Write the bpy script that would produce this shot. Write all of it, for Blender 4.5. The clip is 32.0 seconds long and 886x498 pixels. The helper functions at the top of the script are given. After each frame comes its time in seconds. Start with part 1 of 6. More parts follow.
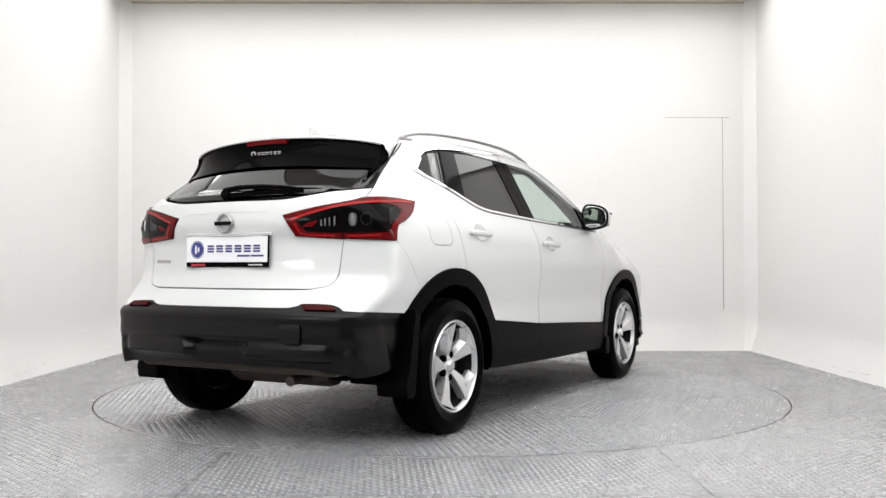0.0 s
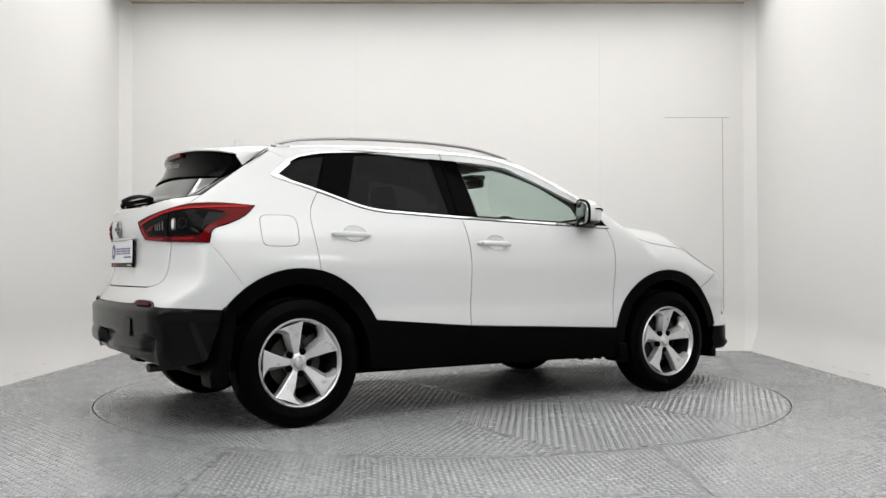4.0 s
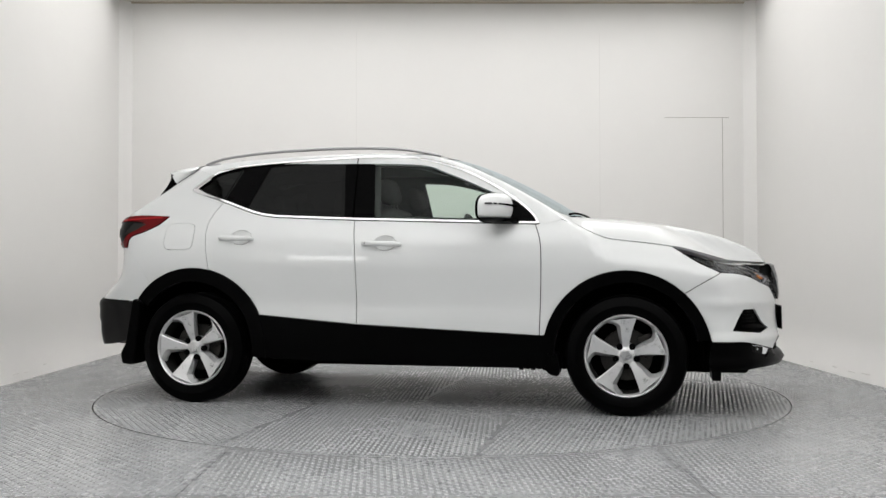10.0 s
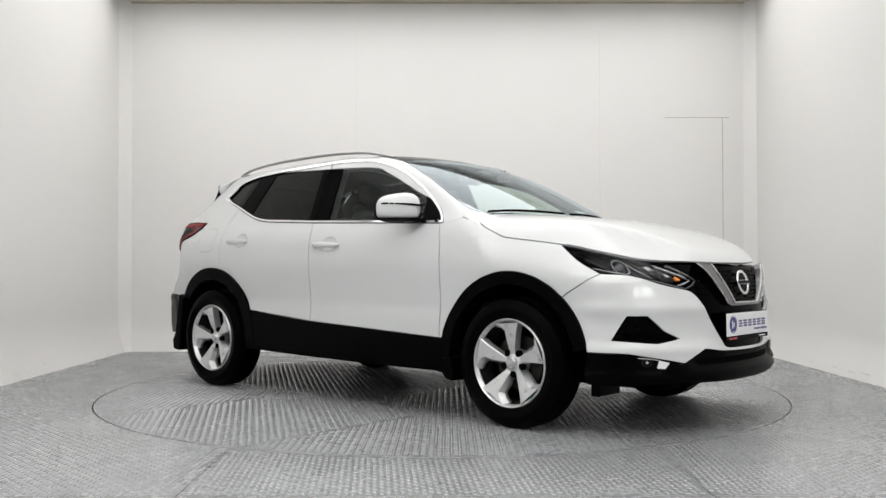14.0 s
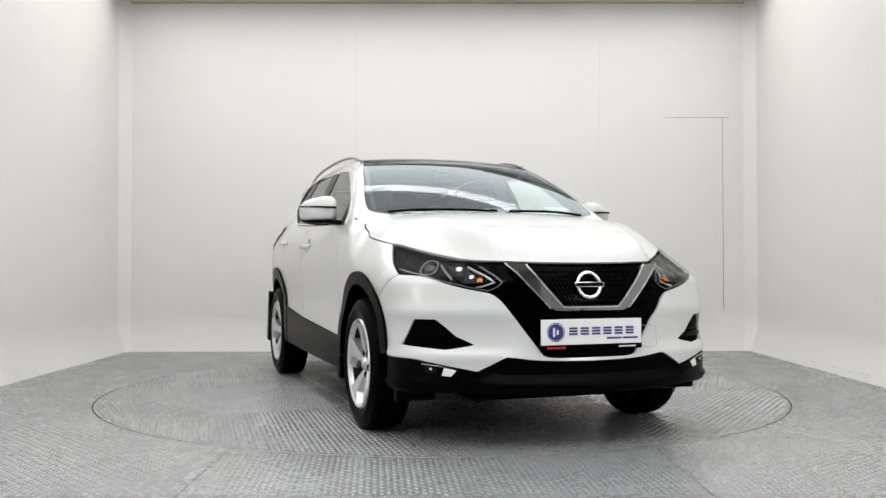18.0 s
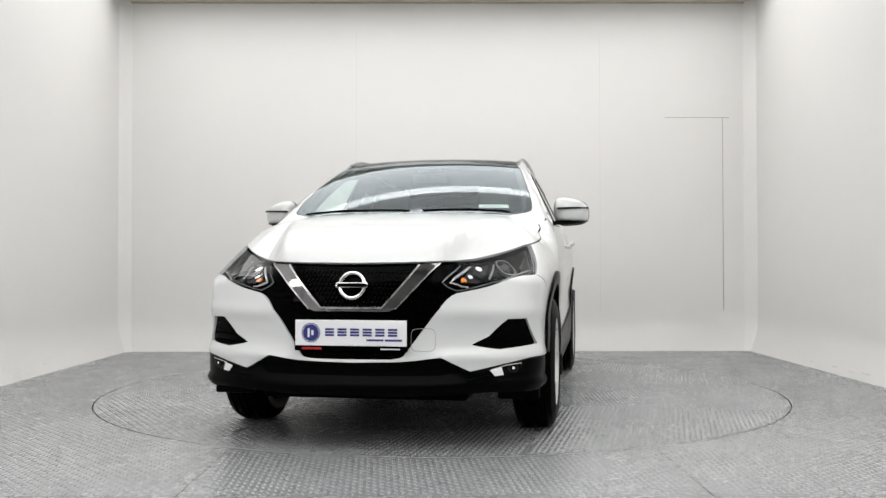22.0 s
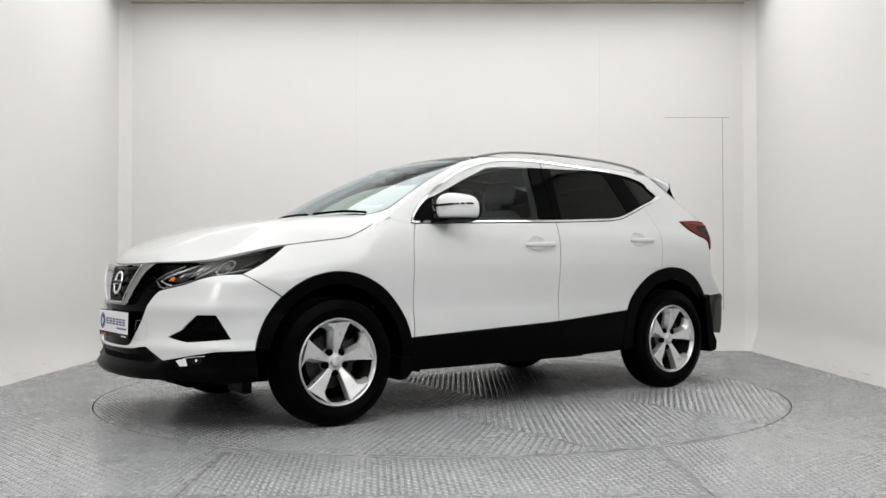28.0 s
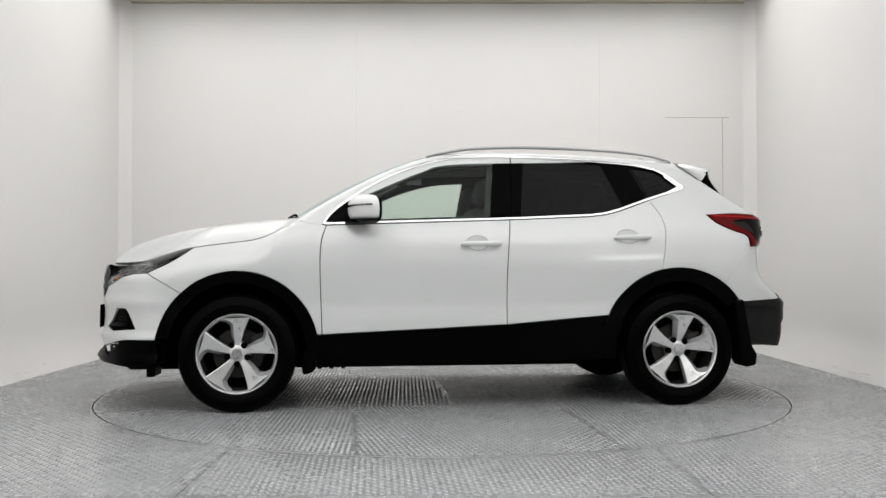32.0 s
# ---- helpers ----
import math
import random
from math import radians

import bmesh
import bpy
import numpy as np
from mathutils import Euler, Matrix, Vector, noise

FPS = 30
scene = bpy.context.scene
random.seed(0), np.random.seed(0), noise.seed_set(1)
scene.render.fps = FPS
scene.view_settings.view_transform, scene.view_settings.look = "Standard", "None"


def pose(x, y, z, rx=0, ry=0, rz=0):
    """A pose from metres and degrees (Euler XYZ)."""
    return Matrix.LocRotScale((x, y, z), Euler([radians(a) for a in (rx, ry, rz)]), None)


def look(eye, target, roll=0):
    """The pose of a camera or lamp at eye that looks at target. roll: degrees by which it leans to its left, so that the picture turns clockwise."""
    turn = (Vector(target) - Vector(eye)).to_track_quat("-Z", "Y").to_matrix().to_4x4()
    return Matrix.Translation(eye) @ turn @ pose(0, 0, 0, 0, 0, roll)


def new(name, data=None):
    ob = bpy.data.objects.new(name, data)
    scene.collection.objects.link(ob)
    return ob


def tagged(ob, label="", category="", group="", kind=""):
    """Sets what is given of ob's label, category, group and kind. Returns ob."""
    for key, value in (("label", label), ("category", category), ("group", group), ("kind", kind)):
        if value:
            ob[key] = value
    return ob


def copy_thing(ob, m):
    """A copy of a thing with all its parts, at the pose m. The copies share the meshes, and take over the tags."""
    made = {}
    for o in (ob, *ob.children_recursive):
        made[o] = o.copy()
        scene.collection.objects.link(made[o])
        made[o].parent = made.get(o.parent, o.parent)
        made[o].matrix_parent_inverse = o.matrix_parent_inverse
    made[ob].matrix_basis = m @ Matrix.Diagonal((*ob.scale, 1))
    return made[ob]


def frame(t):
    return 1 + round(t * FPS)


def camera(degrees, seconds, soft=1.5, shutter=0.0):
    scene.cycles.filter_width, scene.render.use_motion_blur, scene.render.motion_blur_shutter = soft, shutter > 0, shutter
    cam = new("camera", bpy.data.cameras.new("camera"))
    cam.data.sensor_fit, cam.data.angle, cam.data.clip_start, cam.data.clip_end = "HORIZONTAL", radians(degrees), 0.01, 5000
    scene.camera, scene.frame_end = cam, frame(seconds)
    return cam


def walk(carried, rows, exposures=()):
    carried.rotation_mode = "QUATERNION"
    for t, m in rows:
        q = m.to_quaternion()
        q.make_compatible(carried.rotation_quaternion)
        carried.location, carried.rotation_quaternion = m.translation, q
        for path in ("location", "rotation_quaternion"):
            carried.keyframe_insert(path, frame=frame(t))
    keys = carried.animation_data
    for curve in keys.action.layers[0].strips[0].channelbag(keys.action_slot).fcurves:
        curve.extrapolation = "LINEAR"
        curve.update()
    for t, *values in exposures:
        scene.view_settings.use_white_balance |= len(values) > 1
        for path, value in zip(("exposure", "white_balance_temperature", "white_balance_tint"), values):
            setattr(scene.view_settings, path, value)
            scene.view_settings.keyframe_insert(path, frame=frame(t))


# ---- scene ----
# camera: on a stand in front of the turntable, it does not move
cam = camera(51.468, 32.0, soft=1.5)
EYE = (0.0, -6.2925, 0.8458)
PAN, TILT = radians(0.2293), radians(1.0688)
AIM = (EYE[0] + math.sin(PAN) * math.cos(TILT), EYE[1] + math.cos(PAN) * math.cos(TILT), EYE[2] + math.sin(TILT))
walk(cam, [(0.0, look(EYE, AIM, -0.0666)), (32.0, look(EYE, AIM, -0.0666))], exposures=[(0.0, 0.46), (2.0, 0.35), (6.0, -0.02), (13.0, 0.02), (19.0, 0.08), (22.0, 0.08), (28.0, 0.07), (32.0, -0.02)])

# ---- world: a closed studio, hardly any light from outside ----
world = bpy.data.worlds.new("world")
scene.world = world
world.use_nodes = True
world.node_tree.nodes["Background"].inputs["Color"].default_value = (0.8, 0.8, 0.8, 1)
world.node_tree.nodes["Background"].inputs["Strength"].default_value = 0.02

LAMP, LAMP_MID, LAMP_FILL = 2.0, 1.0, 2.5  # strength of the ceiling diffusers: back, middle, and unseen fill towards the camera
SIDE_LAMP = 9.0  # strength of the two soft lamps on stands

# ---- materials ----


def base_material(name):
    m = bpy.data.materials.new(name)
    m.use_nodes = True
    nt = m.node_tree
    return m, nt, nt.nodes["Principled BSDF"]


def node(nt, kind, **inputs):
    n = nt.nodes.new(kind)
    for key, value in inputs.items():
        n.inputs[key.replace("_", " ")].default_value = value
    return n


def grain(m, nt, bsdf, colour, scale, amount, rough, rough_var, bump=0.0, bump_scale=None, coarse=None):
    """Two scales of variation: base colour, roughness and a fine bump."""
    co = nt.nodes.new("ShaderNodeTexCoord")
    n1 = node(nt, "ShaderNodeTexNoise", Scale=scale, Detail=6.0, Roughness=0.6)
    n2 = node(nt, "ShaderNodeTexNoise", Scale=coarse or scale / 12, Detail=3.0)
    nt.links.new(co.outputs["Object"], n1.inputs["Vector"])
    nt.links.new(co.outputs["Object"], n2.inputs["Vector"])
    add = nt.nodes.new("ShaderNodeMath")
    add.operation = "ADD"
    nt.links.new(n1.outputs["Fac"], add.inputs[0])
    nt.links.new(n2.outputs["Fac"], add.inputs[1])
    rng = node(nt, "ShaderNodeMapRange")
    rng.inputs["From Min"].default_value, rng.inputs["From Max"].default_value = 0.6, 1.4
    nt.links.new(add.outputs[0], rng.inputs["Value"])
    mix = nt.nodes.new("ShaderNodeMix")
    mix.data_type = "RGBA"
    lo = [max(0, c * (1 - amount)) for c in colour[:3]] + [1]
    hi = [min(1, c * (1 + amount)) for c in colour[:3]] + [1]
    mix.inputs["A"].default_value, mix.inputs["B"].default_value = lo, hi
    nt.links.new(rng.outputs["Result"], mix.inputs["Factor"])
    nt.links.new(mix.outputs["Result"], bsdf.inputs["Base Color"])
    r2 = node(nt, "ShaderNodeMapRange")
    r2.inputs["From Min"].default_value, r2.inputs["From Max"].default_value = 0.6, 1.4
    r2.inputs["To Min"].default_value, r2.inputs["To Max"].default_value = rough - rough_var, rough + rough_var
    nt.links.new(add.outputs[0], r2.inputs["Value"])
    nt.links.new(r2.outputs["Result"], bsdf.inputs["Roughness"])
    if bump:
        b = node(nt, "ShaderNodeBump", Strength=bump, Distance=0.002)
        n3 = node(nt, "ShaderNodeTexNoise", Scale=bump_scale or scale * 3, Detail=4.0)
        nt.links.new(co.outputs["Object"], n3.inputs["Vector"])
        nt.links.new(n3.outputs["Fac"], b.inputs["Height"])
        nt.links.new(b.outputs["Normal"], bsdf.inputs["Normal"])
    return m


def surface(name, colour, rough=0.5, metallic=0.0, scale=40.0, amount=0.06, rough_var=0.05, bump=0.0, bump_scale=None, coat=0.0, coarse=None, spec=0.5):
    m, nt, bsdf = base_material(name)
    bsdf.inputs["Metallic"].default_value = metallic
    bsdf.inputs["Coat Weight"].default_value = coat
    bsdf.inputs["Coat Roughness"].default_value = 0.04
    bsdf.inputs["Specular IOR Level"].default_value = spec
    return grain(m, nt, bsdf, colour, scale, amount, rough, rough_var, bump, bump_scale, coarse)


def glass(name, tint, f0=0.04, rough=0.0, gloss=(0.95, 0.97, 0.96)):
    """Thin pane: clear or tinted transmission under a gloss that grows towards grazing views, the same from both sides."""
    m, nt, bsdf = base_material(name)
    nt.nodes.remove(bsdf)
    out = nt.nodes["Material Output"]
    tr = node(nt, "ShaderNodeBsdfTransparent", Color=(*tint, 1))
    gl = node(nt, "ShaderNodeBsdfGlossy", Roughness=rough, Color=(*gloss, 1))
    lw = node(nt, "ShaderNodeLayerWeight", Blend=0.5)
    power = nt.nodes.new("ShaderNodeMath")
    power.operation = "POWER"
    power.inputs[1].default_value = 5.0
    rise = nt.nodes.new("ShaderNodeMath")
    rise.operation = "MULTIPLY_ADD"
    rise.inputs[1].default_value, rise.inputs[2].default_value = 1 - f0, f0
    mx = nt.nodes.new("ShaderNodeMixShader")
    nt.links.new(lw.outputs["Facing"], power.inputs[0])
    nt.links.new(power.outputs[0], rise.inputs[0])
    nt.links.new(rise.outputs[0], mx.inputs[0])
    nt.links.new(tr.outputs[0], mx.inputs[1])
    nt.links.new(gl.outputs[0], mx.inputs[2])
    nt.links.new(mx.outputs[0], out.inputs["Surface"])
    return m


def glow(name, colour, strength):
    m, nt, bsdf = base_material(name)
    bsdf.inputs["Base Color"].default_value = (*colour, 1)
    bsdf.inputs["Emission Color"].default_value = (*colour, 1)
    bsdf.inputs["Emission Strength"].default_value = strength
    return m


M_PAINT = surface("white_pearl_paint", (0.60, 0.612, 0.612), 0.36, 0, 900, 0.015, 0.03, coat=0.75, coarse=3)
M_BLACK = surface("textured_black_plastic", (0.0010, 0.0010, 0.0011), 0.32, 0, 300, 0.25, 0.04, spec=0.03)
M_BUMPER = surface("satin_black_bumper", (0.0014, 0.0014, 0.0015), 0.24, 0, 200, 0.2, 0.03, spec=0.2)
M_GLOSSBLACK = surface("gloss_black_plastic", (0.0006, 0.0006, 0.0007), 0.08, 0, 60, 0.2, 0.03, spec=0.025)
M_DARK = surface("dark_underbody", (0.0016, 0.0016, 0.0016), 0.8, 0, 30, 0.4, 0.1, spec=0.02)
M_RUST = surface("brown_exhaust_metal", (0.05, 0.037, 0.028), 0.6, 0.4, 40, 0.4, 0.1)
M_RUBBER = surface("tyre_rubber", (0.0010, 0.0010, 0.0011), 0.36, 0, 120, 0.3, 0.08, bump=0.2, bump_scale=400, spec=0.025)
M_ALLOY = surface("silver_painted_alloy", (0.62, 0.625, 0.63), 0.30, 0.6, 300, 0.05, 0.05, coat=0.5)
# Rim barrel near-black: the shade behind the spokes is put in its colour.
M_BARREL = surface("barrel_shade_grey", (0.016, 0.016, 0.015), 0.6, 0.3, 60, 0.3, 0.1, spec=0.1)
# Brake metal darkened in colour for the shade inside the wheel.
M_ALLOY_DARK = surface("shaded_brake_metal", (0.035, 0.033, 0.031), 0.5, 0.8, 60, 0.4, 0.1)
M_CHROME = surface("chrome", (0.86, 0.86, 0.87), 0.06, 1.0, 50, 0.02, 0.02)
# Chrome darkened in colour to stand for the dark room it mirrors.
M_CHROME_DIMMED = surface("chrome_dark_reflection", (0.26, 0.26, 0.265), 0.08, 1.0, 50, 0.03, 0.02)
M_SATIN = surface("satin_aluminium", (0.60, 0.60, 0.61), 0.28, 1.0, 200, 0.05, 0.05)
M_RAIL = surface("brushed_grey_rail", (0.36, 0.36, 0.365), 0.30, 1.0, 200, 0.06, 0.05)
M_CLEAR = glass("clear_green_glass", (0.80, 0.88, 0.83), 0.015)
M_SCREEN = glass("windscreen_glass", (0.74, 0.82, 0.80), 0.085, gloss=(0.84, 0.92, 0.97))
M_PRIVACY = glass("dark_privacy_glass", (0.012, 0.012, 0.013), 0.012)
M_REARGLASS = glass("dark_rear_glass", (0.012, 0.012, 0.013), 0.05)
M_LENS = glass("clear_lamp_lens", (0.94, 0.95, 0.96), 0.004, gloss=(0.5, 0.5, 0.5))
M_RED = surface("red_lamp_plastic", (0.10, 0.001, 0.002), 0.12, 0, 200, 0.15, 0.03, coat=0.05, spec=0.12)
M_RED_BRIGHT = surface("bright_red_light_guide", (0.30, 0.005, 0.007), 0.2, 0, 200, 0.1, 0.03, coat=0.1, spec=0.2)
M_RED_DARK = surface("dark_red_lamp_plastic", (0.045, 0.0006, 0.001), 0.14, 0, 200, 0.15, 0.03, spec=0.06)
M_SMOKE = surface("smoked_lamp_plastic", (0.002, 0.0018, 0.002), 0.1, 0, 200, 0.15, 0.03, spec=0.06)
M_BALL = surface("projector_glass", (0.02, 0.021, 0.023), 0.05, 0, 100, 0.05, 0.01, spec=0.6)
M_AMBER = surface("amber_bulb", (0.75, 0.22, 0.02), 0.2, 0, 200, 0.1, 0.03)
M_REFLECTOR = surface("bright_lamp_reflector", (0.82, 0.83, 0.85), 0.12, 1.0, 50, 0.02, 0.04)
M_SEAT = surface("charcoal_seat_fabric", (0.018, 0.018, 0.019), 0.85, 0, 500, 0.3, 0.05, bump=0.4, bump_scale=900)
M_TRIM = surface("dark_dashboard_plastic", (0.011, 0.011, 0.012), 0.6, 0, 300, 0.2, 0.06, bump=0.2)
M_LINER = surface("light_grey_headliner", (0.13, 0.13, 0.125), 0.9, 0, 300, 0.06, 0.03, bump=0.3)
M_PLATE = surface("white_plate", (0.78, 0.78, 0.80), 0.35, 0, 100, 0.03, 0.05)
M_NAVY = surface("navy_print", (0.018, 0.022, 0.16), 0.4, 0, 100, 0.05, 0.05)
M_REDPRINT = surface("red_print", (0.35, 0.012, 0.02), 0.4, 0, 100, 0.05, 0.05)
M_WHITEPRINT = surface("white_print", (0.7, 0.7, 0.7), 0.4, 0, 100, 0.05, 0.05)
M_PAPER = surface("paper_disc", (0.75, 0.78, 0.76), 0.7, 0, 100, 0.03, 0.05)
M_DIFFUSER = glow("lamp_diffuser", (1.0, 0.995, 0.985), LAMP)
M_DIFFUSER_FILL = glow("front_fill_diffuser", (1.0, 0.995, 0.985), LAMP_FILL)
M_DIFFUSER_MID = glow("middle_lamp_diffuser", (1.0, 0.995, 0.985), LAMP_MID)
M_ALUFRAME = surface("white_lamp_frame", (0.7, 0.7, 0.68), 0.4, 0, 100, 0.04, 0.05)
M_WALL = surface("glossy_white_wall_panel", (0.742, 0.731, 0.714), 0.38, 0, 5, 0.012, 0.015, coarse=0.5, bump=0.03, bump_scale=1.2, spec=0.4)
# Grey chosen for the light this unseen wall returns to the car.
M_WALL_UNSEEN = surface("unseen_wall_grey", (0.20, 0.20, 0.195), 0.8, 0, 40, 0.2, 0.05, coarse=1.0)
M_SIDELAMP = glow("soft_lamp_front", (1.0, 0.995, 0.985), SIDE_LAMP)
M_CEIL = surface("white_ceiling", (0.78, 0.76, 0.72), 0.7, 0, 20, 0.03, 0.05, coarse=0.8)
M_SEAM = surface("grey_seam", (0.30, 0.28, 0.25), 0.8, 0, 30, 0.3, 0.05)
M_CORNICE = surface("beige_ceiling_trim", (0.50, 0.43, 0.34), 0.6, 0, 30, 0.15, 0.05)
M_HAIR = surface("hair_joint", (0.60, 0.585, 0.56), 0.6, 0, 30, 0.05, 0.05)
M_JOINT = surface("dark_joint", (0.10, 0.09, 0.08), 0.8, 0, 30, 0.3, 0.05)
M_FLOOR = surface("grey_painted_steel", (0.280, 0.286, 0.294), 0.27, 0.2, 25, 0.08, 0.06, coarse=1.3, bump=0.03, bump_scale=30)
# Lozenges paler than the floor sheet; their glints are partly in the colour.
M_TREAD = surface("glint_pale_tread", (0.300, 0.306, 0.314), 0.24, 0.35, 60, 0.12, 0.06, coarse=2.0)
M_LAMPGREY = surface("grey_lamp_housing", (0.16, 0.165, 0.17), 0.25, 0.6, 60, 0.1, 0.05)
M_MIRROR = surface("mirror_glass", (0.42, 0.43, 0.43), 0.02, 1.0, 10, 0.01, 0.005)

# ---- mesh helpers ----


def mesh_object(name, verts, faces, mat, parent=None, label="", normals=None, smooth=False):
    me = bpy.data.meshes.new(name)
    me.from_pydata([tuple(v) for v in verts], [], [tuple(f) for f in faces])
    if smooth or normals is not None:
        me.shade_smooth()
    me.materials.append(mat)
    if normals is not None:
        me.normals_split_custom_set_from_vertices([tuple(n) for n in normals])
    ob = new(name, me)
    if parent is not None:
        ob.parent = parent
    if label:
        tagged(ob, label)
    return ob


def part(name, bm, mat, parent, label="", smooth=None):
    """One bmesh as one mesh object under a thing or a part. smooth: angle in degrees under which edges are soft."""
    me = bpy.data.meshes.new(name)
    bmesh.ops.recalc_face_normals(bm, faces=bm.faces)
    if smooth is not None:
        for f in bm.faces:
            f.smooth = True
        for e in bm.edges:
            e.smooth = len(e.link_faces) == 2 and e.calc_face_angle(0) < radians(smooth)
    bm.to_mesh(me)
    bm.free()
    me.materials.append(mat)
    ob = new(name, me)
    if parent is not None:
        ob.parent = parent
    if label:
        tagged(ob, label)
    return ob


def box(bm, lo, hi, m=None, bevel=0.0, seg=2):
    """A box from corner lo to corner hi, with rounded edges."""
    lo, hi = Vector(lo), Vector(hi)
    r = bmesh.ops.create_cube(bm, size=1.0)
    vs = r["verts"]
    for v in vs:
        v.co = Vector((lo[i] + (v.co[i] + 0.5) * (hi[i] - lo[i]) for i in range(3)))
    if bevel:
        es = list({e for v in vs for e in v.link_edges})
        res = bmesh.ops.bevel(bm, geom=es, offset=bevel, segments=seg, affect="EDGES", profile=0.5)
        vs = list({v for f in res["faces"] for v in f.verts} | {v for v in vs if v.is_valid})
    if m is not None:
        bmesh.ops.transform(bm, matrix=m, verts=vs)
    return vs


def lathe(bm, profile, seg=48, m=None, close=False):
    """Turn a profile of (radius, height) round the y axis."""
    rings = []
    for r, h in profile:
        rings.append([bm.verts.new((r * math.cos(2 * math.pi * k / seg), h, r * math.sin(2 * math.pi * k / seg))) for k in range(seg)])
    n = len(rings)
    for i in range(n if close else n - 1):
        a, b = rings[i], rings[(i + 1) % n]
        for k in range(seg):
            bm.faces.new((a[k], a[(k + 1) % seg], b[(k + 1) % seg], b[k]))
    if m is not None:
        bmesh.ops.transform(bm, matrix=m, verts=[v for r in rings for v in r])
    return rings


def prism(bm, pts, depth, m=None):
    """A flat outline in the local xz plane, given depth along y, both ends closed."""
    a = [bm.verts.new((x, 0, z)) for x, z in pts]
    b = [bm.verts.new((x, depth, z)) for x, z in pts]
    n = len(pts)
    bm.faces.new(a)
    bm.faces.new(list(reversed(b)))
    for i in range(n):
        bm.faces.new((a[i], b[i], b[(i + 1) % n], a[(i + 1) % n]))
    if m is not None:
        bmesh.ops.transform(bm, matrix=m, verts=a + b)
    return a + b


def sweep(bm, path, section, up=Vector((0, 0, 1))):
    """Carry a closed section of (side, up) pairs along a path of points. section may be a function of 0..1."""
    rings = []
    n = len(path)
    for i, p in enumerate(path):
        d = (Vector(path[min(i + 1, n - 1)]) - Vector(path[max(i - 1, 0)])).normalized()
        s = d.cross(up).normalized()
        u = s.cross(d)
        sec = section(i / (n - 1)) if callable(section) else section
        rings.append([bm.verts.new(Vector(p) + s * a + u * b) for a, b in sec])
    k = len(rings[0])
    for i in range(n - 1):
        for j in range(k):
            bm.faces.new((rings[i][j], rings[i][(j + 1) % k], rings[i + 1][(j + 1) % k], rings[i + 1][j]))
    bm.faces.new(list(reversed(rings[0])))
    bm.faces.new(rings[-1])


def cr(points, step=0.02):
    """Smooth open curve through points (Catmull-Rom), last point left out."""
    p = [np.array(q, float) for q in points]
    if len(p) == 2:
        n = max(1, int(np.linalg.norm(p[1] - p[0]) / step))
        return [tuple(p[0] + (p[1] - p[0]) * i / n) for i in range(n)]
    p = [2 * p[0] - p[1]] + p + [2 * p[-1] - p[-2]]
    out = []
    for i in range(1, len(p) - 2):
        n = max(1, int(np.linalg.norm(p[i + 1] - p[i]) / step))
        for k in range(n):
            t = k / n
            out.append(tuple(0.5 * (2 * p[i] + (p[i + 1] - p[i - 1]) * t + (2 * p[i - 1] - 5 * p[i] + 4 * p[i + 1] - p[i + 2]) * t * t
                                    + (3 * p[i] - p[i - 1] - 3 * p[i + 1] + p[i + 2]) * t ** 3)))
    return out


def loop(*curves):
    """A closed outline from curves that meet end to end; corners are sharp where they meet."""
    return [q for c in curves for q in cr(c)]

# ---- the car's outer form: half widths, noses and heights, met with rounded edges ----


def pchip(xs, ys):
    """Monotone cubic table through points."""
    xs, ys = np.array(xs, float), np.array(ys, float)
    h, d = np.diff(xs), np.diff(ys) / np.diff(xs)
    m = np.zeros(len(xs))
    for i in range(1, len(xs) - 1):
        if d[i - 1] * d[i] > 0:
            w1, w2 = 2 * h[i] + h[i - 1], h[i] + 2 * h[i - 1]
            m[i] = (w1 + w2) / (w1 / d[i - 1] + w2 / d[i])
    m[0], m[-1] = d[0], d[-1]
    fx = np.linspace(xs[0], xs[-1], 1500)
    k = np.clip(np.searchsorted(xs, fx) - 1, 0, len(xs) - 2)
    t = (fx - xs[k]) / h[k]
    fy = ((1 + 2 * t) * (1 - t) ** 2 * ys[k] + t * (1 - t) ** 2 * h[k] * m[k] + t * t * (3 - 2 * t) * ys[k + 1] + t * t * (t - 1) * h[k] * m[k + 1])
    ker = np.ones(41) / 41
    pad = np.concatenate([2 * fy[0] - fy[20:0:-1], fy, 2 * fy[-1] - fy[-2:-22:-1]])
    return fx, np.convolve(pad, ker, "valid")


def table(xs, ys):
    fx, fy = pchip(xs, ys)
    return lambda v: np.interp(v, fx, fy)


SIDE_Z = table([0.15, 0.28, 0.40, 0.50, 0.55, 0.61, 0.75, 0.86, 0.95, 1.02, 1.08, 1.13, 1.25, 1.40, 1.52, 1.60],
               [0.80, 0.855, 0.866, 0.866, 0.864, 0.859, 0.871, 0.880, 0.872, 0.857, 0.832, 0.803, 0.745, 0.672, 0.610, 0.565])
SIDE_X = table([-2.3, -2.0, -1.8, -1.5, -1.2, -0.7, 0.0, 0.7, 1.2, 1.6, 1.9, 2.1, 2.4],
               [-0.130, -0.070, -0.040, -0.016, -0.004, 0.0, 0.0, 0.0, 0.0, -0.010, -0.040, -0.085, -0.170])
SIDE_LOW = table([-2.3, -2.0, -1.8, -1.6, 2.4], [-0.034, -0.028, -0.010, 0.0, 0.0])
SIDE_TOP = table([-2.3, -1.8, -1.4, -1.0, 0.0, 2.4], [-0.06, -0.035, -0.015, 0.0, 0.0, 0.0])
